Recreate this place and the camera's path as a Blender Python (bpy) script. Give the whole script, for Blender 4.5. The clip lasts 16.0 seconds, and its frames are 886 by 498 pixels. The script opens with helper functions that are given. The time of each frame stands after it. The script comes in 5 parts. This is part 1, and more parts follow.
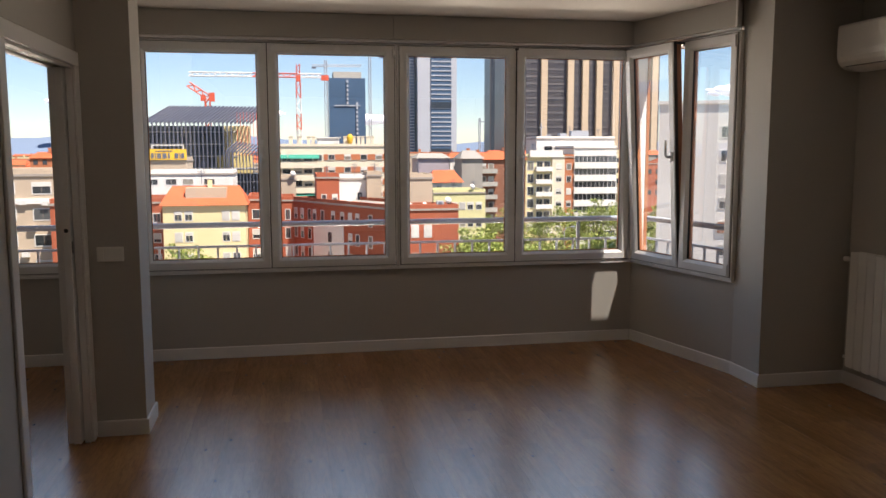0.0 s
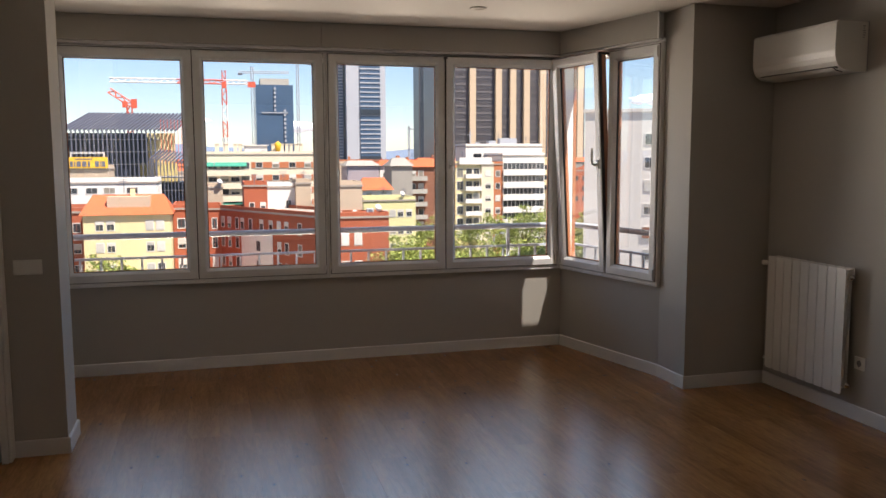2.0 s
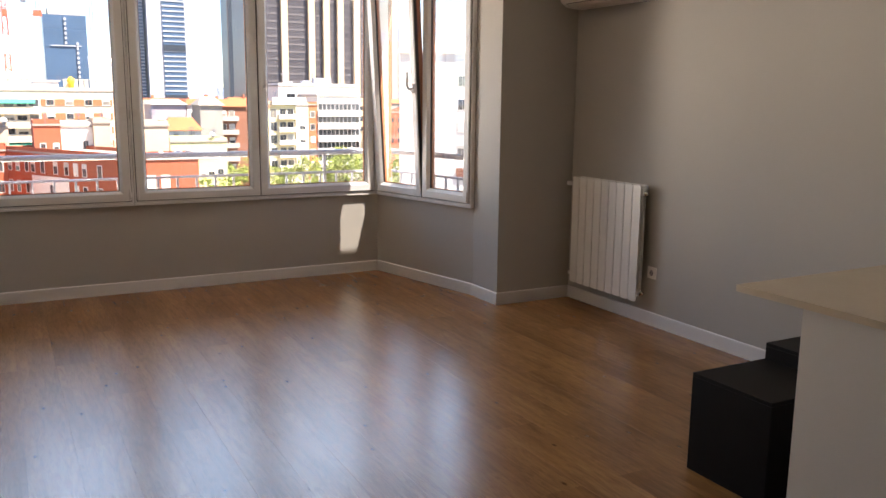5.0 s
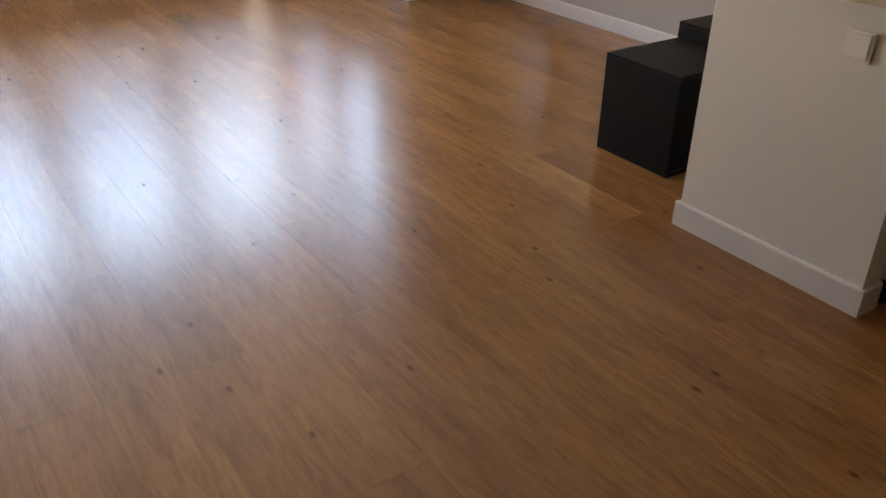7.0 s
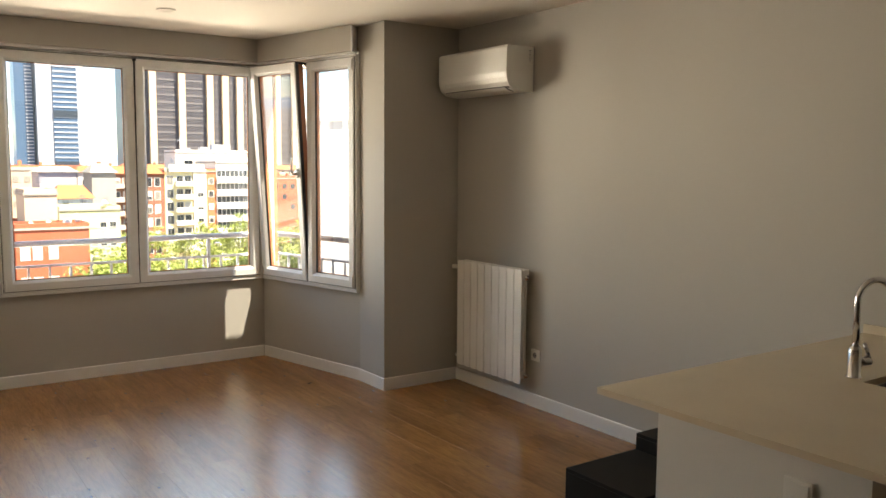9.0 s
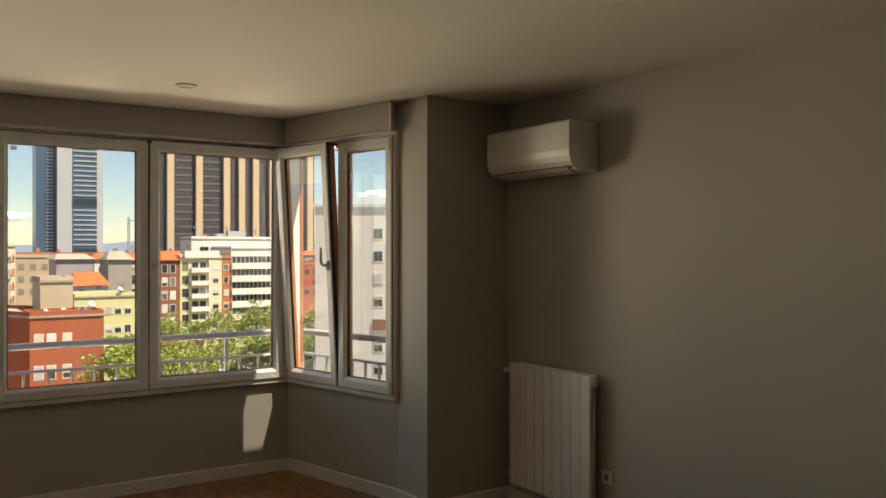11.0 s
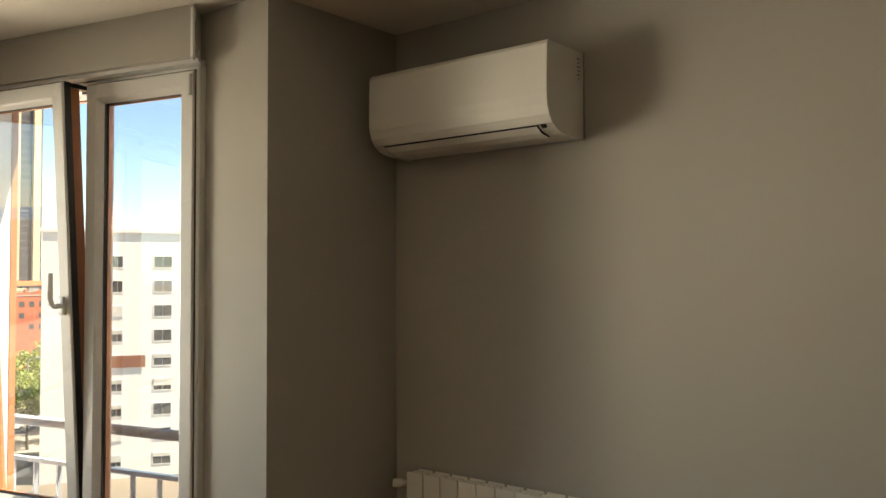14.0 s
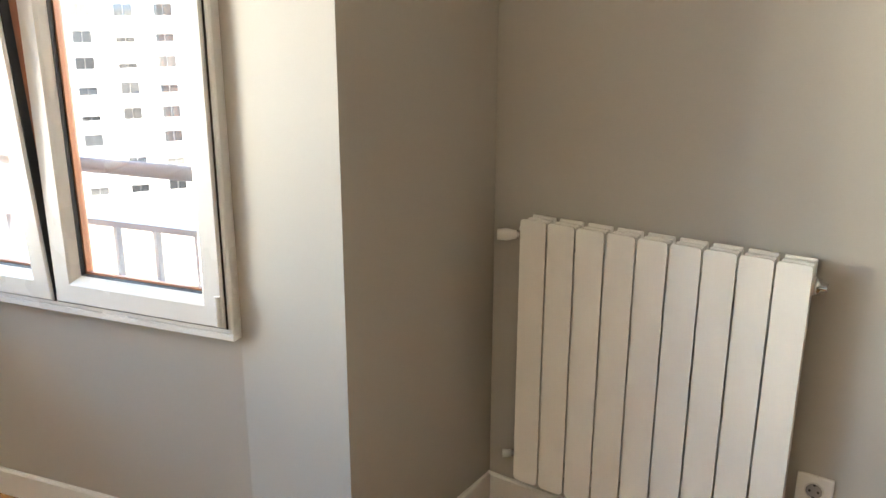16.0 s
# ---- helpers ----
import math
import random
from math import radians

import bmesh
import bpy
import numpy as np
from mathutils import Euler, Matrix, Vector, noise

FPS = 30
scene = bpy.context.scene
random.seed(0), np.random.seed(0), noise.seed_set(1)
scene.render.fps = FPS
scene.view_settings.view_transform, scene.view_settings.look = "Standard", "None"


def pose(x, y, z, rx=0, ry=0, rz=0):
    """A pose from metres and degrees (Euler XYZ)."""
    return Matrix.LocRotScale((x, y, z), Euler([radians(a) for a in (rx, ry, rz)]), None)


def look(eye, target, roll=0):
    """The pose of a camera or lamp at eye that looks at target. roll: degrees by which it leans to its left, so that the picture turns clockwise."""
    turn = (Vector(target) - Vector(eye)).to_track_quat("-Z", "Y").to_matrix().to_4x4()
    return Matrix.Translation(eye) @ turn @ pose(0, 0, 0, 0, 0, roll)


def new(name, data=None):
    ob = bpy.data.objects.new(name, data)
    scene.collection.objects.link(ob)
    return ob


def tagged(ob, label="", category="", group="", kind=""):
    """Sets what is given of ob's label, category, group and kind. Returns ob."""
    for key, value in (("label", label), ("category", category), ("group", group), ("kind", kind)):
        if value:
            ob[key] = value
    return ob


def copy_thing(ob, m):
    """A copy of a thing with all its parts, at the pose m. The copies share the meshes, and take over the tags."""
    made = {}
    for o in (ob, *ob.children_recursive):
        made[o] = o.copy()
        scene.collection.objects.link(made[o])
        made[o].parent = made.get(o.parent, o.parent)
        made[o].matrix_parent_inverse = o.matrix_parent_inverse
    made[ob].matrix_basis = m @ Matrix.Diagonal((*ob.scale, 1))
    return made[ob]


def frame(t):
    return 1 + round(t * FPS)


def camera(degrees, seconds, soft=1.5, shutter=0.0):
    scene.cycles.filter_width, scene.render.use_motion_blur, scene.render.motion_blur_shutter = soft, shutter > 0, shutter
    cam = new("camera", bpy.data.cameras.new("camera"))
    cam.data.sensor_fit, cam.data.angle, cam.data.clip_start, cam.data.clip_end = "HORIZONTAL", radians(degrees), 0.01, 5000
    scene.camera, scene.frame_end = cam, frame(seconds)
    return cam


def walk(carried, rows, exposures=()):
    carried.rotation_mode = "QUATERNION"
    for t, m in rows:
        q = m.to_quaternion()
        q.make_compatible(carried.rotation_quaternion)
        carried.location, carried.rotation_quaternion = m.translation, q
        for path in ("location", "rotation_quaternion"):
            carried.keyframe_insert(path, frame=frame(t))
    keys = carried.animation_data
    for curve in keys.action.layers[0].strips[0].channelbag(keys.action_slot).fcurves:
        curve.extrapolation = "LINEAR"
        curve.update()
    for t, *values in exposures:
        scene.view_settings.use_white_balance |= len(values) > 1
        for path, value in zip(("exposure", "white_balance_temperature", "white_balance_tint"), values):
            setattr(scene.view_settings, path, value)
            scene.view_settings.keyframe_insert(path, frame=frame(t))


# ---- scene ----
cam = camera(56.2, 16.0)
PATH = [
    (0, (0.047, -0.226, 1.584), (0.415, 1.726, 1.346), -0.1),
    (0.5, (0.02, -0.217, 1.59), (0.408, 1.73, 1.349), -0.1),
    (1, (0.029, -0.229, 1.591), (0.445, 1.712, 1.354), -0.1),
    (1.5, (0.047, -0.232, 1.598), (0.508, 1.7, 1.367), -0.2),
    (2, (0.044, -0.223, 1.59), (0.575, 1.693, 1.369), -0.2),
    (2.5, (0.048, -0.229, 1.599), (0.645, 1.667, 1.376), -0.2),
    (3, (0.045, -0.244, 1.589), (0.686, 1.638, 1.372), -0.1),
    (5.5, (0.029, -0.231, 1.399), (1.019, 1.434, 0.902), 0.4),
    (6, (0.017, -0.237, 1.345), (1.019, 1.331, 0.612), 0.4),
    (6.5, (0.024, -0.237, 1.323), (1.009, 1.246, 0.413), 0.6),
    (7, (0.023, -0.247, 1.334), (1.011, 1.186, 0.348), 0.8),
    (7.5, (0.034, -0.261, 1.385), (1.051, 1.168, 0.423), 0.9),
    (8, (0.064, -0.282, 1.476), (1.142, 1.216, 0.705), 0.8),
    (8.5, (0.114, -0.281, 1.559), (1.248, 1.3, 1.095), 0.5),
    (9, (0.154, -0.283, 1.599), (1.291, 1.35, 1.398), 0.4),
    (9.5, (0.205, -0.242, 1.596), (1.284, 1.441, 1.539), 0.3),
    (12, (0.605, 1.133, 1.677), (1.843, 2.702, 1.729), 0.1),
    (12.5, (0.799, 1.504, 1.696), (2.179, 2.949, 1.786), 0.1),
    (13, (1.002, 1.872, 1.707), (2.437, 3.258, 1.845), 0.1),
    (13.5, (1.153, 2.205, 1.695), (2.628, 3.544, 1.872), 0.2),
    (14, (1.361, 2.522, 1.626), (2.913, 3.782, 1.696), -0.2),
    (14.5, (1.616, 2.79, 1.472), (3.198, 3.991, 1.242), -0.5),
    (15, (1.639, 3.036, 1.427), (3.241, 4.122, 0.923), 0.0),
    (15.5, (1.709, 3.279, 1.414), (3.304, 4.324, 0.812), 0.2),
    (16, (1.827, 3.538, 1.454), (3.404, 4.631, 0.887), 0.1),
]
EXPOSURES = [(0.0, 1.5, 6850, 15), (3.0, 1.78, 6950, 16), (5.5, 3.2, 7000, 17), (6.0, 3.65, 7200, 16), (6.5, 3.5, 7400, 16), (7.0, 3.5, 7400, 16), (7.5, 3.8, 7400, 14), (8.0, 3.85, 7900, 11), (8.5, 3.35, 7600, 9), (9.0, 2.85, 7600, 8), (9.5, 2.0, 7800, 7), (12.0, 1.35, 8500, 7), (12.5, 1.75, 8500, 7), (13.5, 2.15, 8300, 6), (14.5, 2.65, 7300, 2), (15.0, 3.5, 6900, 3), (16.0, 3.95, 6800, 5)]
SKY_STRENGTH = 0.062
SUN_STRENGTH = 4.1
WALL_COL = (0.455, 0.434, 0.392)
FLOOR_ROUGH = 0.265
CLOUD_GLOW = 0.21
SKY_FILL_W = 140.0
TOWN_FILL_W = 10.0
STREET_FILL_W = 250.0
WEST_FILL_W = 140.0

walk(cam, [(t, look(eye, target, roll)) for t, eye, target, roll in PATH], EXPOSURES)

# ------------------------------------------------------------------ world and sun
SUN_FLOW = Vector((-0.312, 0.371, -0.875)).normalized()
world = bpy.data.worlds.new("world")
scene.world = world
world.use_nodes = True
wt = world.node_tree
sky = wt.nodes.new("ShaderNodeTexSky")
sky.sky_type = "NISHITA"
sky.sun_disc = False
sky.sun_elevation = math.asin(-SUN_FLOW.z)
sky.sun_rotation = math.atan2(-SUN_FLOW.x, -SUN_FLOW.y)
sky.altitude = 650
sky.air_density = 1.0
sky.dust_density = 0.05
sky.ozone_density = 5.0
wt.links.new(sky.outputs[0], wt.nodes["Background"].inputs[0])
wt.nodes["Background"].inputs[1].default_value = SKY_STRENGTH
sun_data = bpy.data.lights.new("sun", "SUN")
sun_data.energy = SUN_STRENGTH
sun_data.angle = radians(0.5)
sun_data.color = (1.0, 0.95, 0.87)
sun_ob = new("sun", sun_data)
sun_ob.matrix_world = look((0, 0, 60), Vector((0, 0, 60)) + SUN_FLOW)


def fill_panel(name, eye, target, width, height, watts, colour):
    """An unseen area lamp outside the windows, added for the light of the sky or of the sunlit town."""
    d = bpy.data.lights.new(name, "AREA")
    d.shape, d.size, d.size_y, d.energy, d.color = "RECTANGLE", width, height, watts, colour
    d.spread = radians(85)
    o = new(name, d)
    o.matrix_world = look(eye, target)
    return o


# unseen lamp high outside the windows, added to brighten the room and floor
fill_panel("sky_fill_lamp", (1.60, 12.0, 5.05), (1.40, 3.0, 1.2), 15.5, 2.4, SKY_FILL_W, (0.48, 0.71, 1.0))
bpy.data.lights["sky_fill_lamp"].spread = radians(160)
# unseen fill lamps, added for the sunlit street and houses below the sill, and the bright western sky over the town
fill_panel("street_fill_lamp", (2.0, 20.0, -4.6), (1.2, 3.0, 2.0), 14.0, 2.6, STREET_FILL_W, (1.0, 0.91, 0.78))
fill_panel("west_fill_lamp", (-8.8, 20.0, 0.5), (3.7, 1.5, 1.4), 4.4, 8.0, WEST_FILL_W, (1.0, 0.93, 0.83))
# unseen strip lamp outside below the sill, added to lift the ceiling
fill_panel("town_fill_lamp", (0.90, 6.385, 0.46), (0.90, 4.2, 2.5), 3.7, 0.09, TOWN_FILL_W, (1.0, 0.95, 0.87))


# ------------------------------------------------------------------ materials
def node_mat(name, rough=0.6, metal=0.0, col=(0.5, 0.5, 0.5)):
    m = bpy.data.materials.new(name)
    m.use_nodes = True
    nt = m.node_tree
    b = nt.nodes["Principled BSDF"]
    b.inputs["Base Color"].default_value = (*col, 1)
    b.inputs["Roughness"].default_value = rough
    b.inputs["Metallic"].default_value = metal
    return m, nt, b


def coords(nt, scale=(1, 1, 1), space="Object"):
    tc = nt.nodes.new("ShaderNodeTexCoord")
    mp = nt.nodes.new("ShaderNodeMapping")
    mp.inputs["Scale"].default_value = scale
    nt.links.new(tc.outputs[space], mp.inputs["Vector"])
    return mp.outputs["Vector"]


def world_pos(nt, scale=(1, 1, 1)):
    g = nt.nodes.new("ShaderNodeNewGeometry")
    mp = nt.nodes.new("ShaderNodeMapping")
    mp.inputs["Scale"].default_value = scale
    nt.links.new(g.outputs["Position"], mp.inputs["Vector"])
    return mp.outputs["Vector"]


def noise_tex(nt, vec, scale, detail=4, rough=0.55):
    n = nt.nodes.new("ShaderNodeTexNoise")
    n.inputs["Scale"].default_value = scale
    n.inputs["Detail"].default_value = detail
    n.inputs["Roughness"].default_value = rough
    nt.links.new(vec, n.inputs["Vector"])
    return n.outputs["Fac"]


def ramp(nt, fac, stops):
    r = nt.nodes.new("ShaderNodeValToRGB")
    e = r.color_ramp.elements
    e[0].position, e[0].color = stops[0][0], (*stops[0][1], 1)
    e[1].position, e[1].color = stops[-1][0], (*stops[-1][1], 1)
    for p, c in stops[1:-1]:
        k = e.new(p)
        k.color = (*c, 1)
    nt.links.new(fac, r.inputs["Fac"])
    return r.outputs["Color"]


def mix(nt, a, b, fac, mode="MIX"):
    n = nt.nodes.new("ShaderNodeMix")
    n.data_type, n.blend_type = "RGBA", mode
    for sock, v in ((n.inputs[0], fac), (n.inputs[6], a), (n.inputs[7], b)):
        if isinstance(v, (int, float)):
            sock.default_value = v
        elif isinstance(v, tuple):
            sock.default_value = (*v, 1)
        else:
            nt.links.new(v, sock)
    return n.outputs[2]


def bump(nt, b, height, strength=0.2, dist=0.01):
    n = nt.nodes.new("ShaderNodeBump")
    n.inputs["Strength"].default_value = strength
    n.inputs["Distance"].default_value = dist
    nt.links.new(height, n.inputs["Height"])
    nt.links.new(n.outputs["Normal"], b.inputs["Normal"])


def shade(c, k):
    return tuple(min(1.0, v * k) for v in c)


def mottled(name, col, rough=0.6, fine=60.0, coarse=0.8, vary=0.08, relief=0.15, metal=0.0, dist=0.002, spread=0.0):
    """A plain surface with grain, slow stains and fine relief; spread makes separate objects differ a little."""
    m, nt, b = node_mat(name, rough, metal, col)
    p = world_pos(nt)
    slow = noise_tex(nt, p, coarse, 5)
    grain = noise_tex(nt, p, fine, 3)
    c1 = ramp(nt, slow, [(0.3, shade(col, 1 - vary)), (0.7, shade(col, 1 + vary))])
    c2 = mix(nt, c1, ramp(nt, grain, [(0.35, shade(col, 1 - vary)), (0.65, shade(col, 1 + vary * 0.6))]), 0.35)
    if spread:
        oi = nt.nodes.new("ShaderNodeObjectInfo")
        k = ramp(nt, oi.outputs["Random"], [(0.0, (1 - spread,) * 3), (1.0, (1 + spread * 0.3,) * 3)])
        c2 = mix(nt, c2, k, 1.0, "MULTIPLY")
    nt.links.new(c2, b.inputs["Base Color"])
    r = nt.nodes.new("ShaderNodeMapRange")
    r.inputs["To Min"].default_value = max(0.0, rough - 0.06)
    r.inputs["To Max"].default_value = min(1.0, rough + 0.06)
    nt.links.new(slow, r.inputs["Value"])
    nt.links.new(r.outputs[0], b.inputs["Roughness"])
    if relief:
        bump(nt, b, grain, relief, dist)
    return m


def wood_floor():
    m, nt, b = node_mat("oak_vinyl_plank", 0.3)
    oi = nt.nodes.new("ShaderNodeObjectInfo")
    g = nt.nodes.new("ShaderNodeNewGeometry")
    off = nt.nodes.new("ShaderNodeVectorMath")
    off.operation = "MULTIPLY_ADD"
    nt.links.new(oi.outputs["Random"], off.inputs[0])
    off.inputs[1].default_value = (17.0, 41.0, 5.0)
    nt.links.new(g.outputs["Position"], off.inputs[2])
    mp = nt.nodes.new("ShaderNodeMapping")
    mp.inputs["Scale"].default_value = (6.0, 0.9, 1.0)
    nt.links.new(off.outputs[0], mp.inputs["Vector"])
    v = mp.outputs["Vector"]
    warp = noise_tex(nt, v, 0.9, 3)
    wv = nt.nodes.new("ShaderNodeTexWave")
    wv.wave_type, wv.bands_direction = "BANDS", "X"
    wv.inputs["Scale"].default_value = 0.8
    wv.inputs["Distortion"].default_value = 9.0
    wv.inputs["Detail"].default_value = 3.0
    wv.inputs["Detail Scale"].default_value = 1.4
    nt.links.new(v, wv.inputs["Vector"])
    mp2 = nt.nodes.new("ShaderNodeMapping")
    mp2.inputs["Scale"].default_value = (30.0, 3.6, 1.0)
    nt.links.new(off.outputs[0], mp2.inputs["Vector"])
    fine = noise_tex(nt, mp2.outputs["Vector"], 1.6, 5, 0.62)
    fine.node.inputs["Distortion"].default_value = 1.6
    base = ramp(nt, warp, [(0.28, (0.240, 0.108, 0.036)), (0.5, (0.315, 0.150, 0.050)), (0.75, (0.400, 0.200, 0.070))])
    veins = mix(nt, base, ramp(nt, wv.outputs["Fac"], [(0.0, (0.74, 0.69, 0.63)), (0.30, (1, 1, 1)), (1.0, (1.05, 1.04, 1.0))]), 0.28, "MULTIPLY")
    grain = mix(nt, veins, ramp(nt, fine, [(0.34, (0.62, 0.58, 0.52)), (0.52, (0.98, 0.98, 0.98)), (0.70, (1.22, 1.24, 1.26))]), 0.62, "MULTIPLY")
    tone = ramp(nt, oi.outputs["Random"], [(0.0, (0.975, 0.97, 0.965)), (1.0, (1.02, 1.02, 1.01))])
    col = mix(nt, grain, tone, 1.0, "MULTIPLY")
    # small dark knots
    mp3 = nt.nodes.new("ShaderNodeMapping")
    mp3.inputs["Scale"].default_value = (2.9, 1.5, 1.0)
    nt.links.new(off.outputs[0], mp3.inputs["Vector"])
    vo = nt.nodes.new("ShaderNodeTexVoronoi")
    vo.voronoi_dimensions = "2D"
    vo.inputs["Scale"].default_value = 1.0
    nt.links.new(mp3.outputs["Vector"], vo.inputs["Vector"])
    knot = ramp(nt, vo.outputs["Distance"], [(0.008, (0.22, 0.15, 0.11)), (0.032, (1, 1, 1))])
    col = mix(nt, col, knot, 0.85, "MULTIPLY")
    nt.links.new(col, b.inputs["Base Color"])
    r = nt.nodes.new("ShaderNodeMapRange")
    r.inputs["To Min"].default_value, r.inputs["To Max"].default_value = FLOOR_ROUGH + 0.015, FLOOR_ROUGH - 0.015
    nt.links.new(fine, r.inputs["Value"])
    nt.links.new(r.outputs[0], b.inputs["Roughness"])
    b.inputs["Specular IOR Level"].default_value = 0.6
    bump(nt, b, fine, 0.02, 0.0006)
    return m


def glass_mat(name, tint=(1, 1, 1), gloss=1.0):
    m = bpy.data.materials.new(name)
    m.use_nodes = True
    nt = m.node_tree
    nt.nodes.clear()
    out = nt.nodes.new("ShaderNodeOutputMaterial")
    tr = nt.nodes.new("ShaderNodeBsdfTransparent")
    tr.inputs[0].default_value = (*tint, 1)
    gl = nt.nodes.new("ShaderNodeBsdfGlossy")
    gl.inputs["Roughness"].default_value = 0.0
    lw = nt.nodes.new("ShaderNodeLayerWeight")
    lw.inputs["Blend"].default_value = 0.5
    pw = nt.nodes.new("ShaderNodeMath")
    pw.operation = "POWER"
    nt.links.new(lw.outputs["Facing"], pw.inputs[0])
    pw.inputs[1].default_value = 3.0
    fr = nt.nodes.new("ShaderNodeMath")
    fr.operation = "MULTIPLY_ADD"
    nt.links.new(pw.outputs[0], fr.inputs[0])
    fr.inputs[1].default_value = 0.80 * gloss
    fr.inputs[2].default_value = 0.09 * gloss
    mx = nt.nodes.new("ShaderNodeMixShader")
    nt.links.new(fr.outputs[0], mx.inputs[0])
    nt.links.new(tr.outputs[0], mx.inputs[1])
    nt.links.new(gl.outputs[0], mx.inputs[2])
    nt.links.new(mx.outputs[0], out.inputs[0])
    return m


PAINT = mottled("greige_wall_paint", WALL_COL, 0.75, 220, 0.7, 0.02, 0.12, dist=0.0008)
# peninsula's wall paint, with the light it lacks put into a paler colour
LIGHTENED_PAINT = mottled("lightened_wall_paint", (0.74, 0.725, 0.68), 0.75, 220, 0.7, 0.02, 0.12, dist=0.0008)
CEIL = mottled("matt_white_ceiling_paint", (0.74, 0.70, 0.64), 0.85, 180, 0.5, 0.015, 0.08, dist=0.0008)
TRIM = mottled("white_lacquer", (0.76, 0.75, 0.73), 0.38, 90, 1.5, 0.02, 0.04, dist=0.0005)
PVC = mottled("white_pvc", (0.80, 0.80, 0.79), 0.28, 140, 2.0, 0.015, 0.03, dist=0.0004)
BROWNPVC = mottled("orange_brown_foiled_pvc", (0.42, 0.17, 0.075), 0.4, 60, 3.0, 0.12, 0.08, dist=0.0005)
GASKET = mottled("black_rubber_gasket", (0.015, 0.015, 0.016), 0.55, 80, 2, 0.1, 0.0)
GLASS = glass_mat("clear_window_glass")
FLOOR = wood_floor()
SUBFLOOR = mottled("dark_underlay", (0.03, 0.018, 0.01), 0.8, 20, 1, 0.2, 0.0)
QUARTZ = mottled("cream_polished_stone", (0.68, 0.59, 0.44), 0.11, 350, 3.0, 0.05, 0.0)
PANEL = mottled("white_cabinet_board", (0.74, 0.73, 0.70), 0.35, 90, 2, 0.02, 0.02)
BLACK = mottled("black_brown_foil", (0.006, 0.005, 0.005), 0.55, 120, 2.0, 0.25, 0.08, dist=0.0006)
BLACK.node_tree.nodes["Principled BSDF"].inputs["Specular IOR Level"].default_value = 0.15
CHROME = mottled("chrome", (0.78, 0.78, 0.80), 0.12, 200, 5, 0.02, 0.0, metal=1.0)
STEEL = mottled("brushed_steel", (0.25, 0.25, 0.26), 0.35, 160, 5, 0.1, 0.05, metal=1.0)
ENAMEL = mottled("white_enamel", (0.86, 0.85, 0.81), 0.32, 130, 2.0, 0.02, 0.04, dist=0.0005)
PLASTIC = mottled("white_plastic", (0.80, 0.79, 0.75), 0.35, 150, 3.0, 0.02, 0.03, dist=0.0004)
GREYPL = mottled("grey_plastic", (0.30, 0.30, 0.31), 0.45, 150, 3.0, 0.05, 0.03)
DARKPL = mottled("dark_plastic", (0.02, 0.02, 0.022), 0.3, 150, 3.0, 0.05, 0.0)
RAILMET = mottled("grey_blue_painted_metal", (0.36, 0.40, 0.46), 0.4, 60, 1.5, 0.06, 0.05)


# ------------------------------------------------------------------ mesh helpers
def finish(name, bm, material, parent=None, label="", smooth=False):
    bmesh.ops.recalc_face_normals(bm, faces=bm.faces)
    me = bpy.data.meshes.new(name)
    bm.to_mesh(me)
    bm.free()
    if smooth:
        me.polygons.foreach_set("use_smooth", [True] * len(me.polygons))
    me.materials.append(material)
    ob = new(name, me)
    ob.parent = parent
    if label:
        ob["label"] = label
    return ob


def part(name, bm, material, parent, label="", smooth=False):
    return finish(name, bm, material, parent, label, smooth)


def structure(name, bm, material, label="", smooth=False):
    return tagged(finish(name, bm, material, None, label, smooth), kind="structure")


def thing(name, label, category, group="", at=(0, 0, 0), turn=0.0):
    e = new(name)
    e.empty_display_size = 0.1
    e.matrix_world = pose(*at, 0, 0, turn)
    return tagged(e, label, category, group)


def add_box(bm, a, b, bevel=0.0, segments=1):
    lo = [min(a[i], b[i]) for i in range(3)]
    hi = [max(a[i], b[i]) for i in range(3)]
    vs = [bm.verts.new((x, y, z)) for z in (lo[2], hi[2]) for y in (lo[1], hi[1]) for x in (lo[0], hi[0])]
    fs = [bm.faces.new([vs[i] for i in q]) for q in ((0, 2, 3, 1), (4, 5, 7, 6), (0, 1, 5, 4), (2, 6, 7, 3), (0, 4, 6, 2), (1, 3, 7, 5))]
    if bevel:
        es = list({e for f in fs for e in f.edges})
        bmesh.ops.bevel(bm, geom=es, offset=bevel, segments=segments, affect="EDGES", profile=0.5)
    return bm


def boxes(*pairs, bevel=0.0, segments=1):
    bm = bmesh.new()
    for a, b in pairs:
        add_box(bm, a, b, bevel, segments)
    return bm


def add_prism(bm, outline, z0, z1):
    lo = [bm.verts.new((x, y, z0)) for x, y in outline]
    hi = [bm.verts.new((x, y, z1)) for x, y in outline]
    n = len(outline)
    bm.faces.new(lo[::-1])
    bm.faces.new(hi)
    for i in range(n):
        bm.faces.new((lo[i], lo[(i + 1) % n], hi[(i + 1) % n], hi[i]))
    return bm


def prism(outline, z0, z1):
    return add_prism(bmesh.new(), outline, z0, z1)


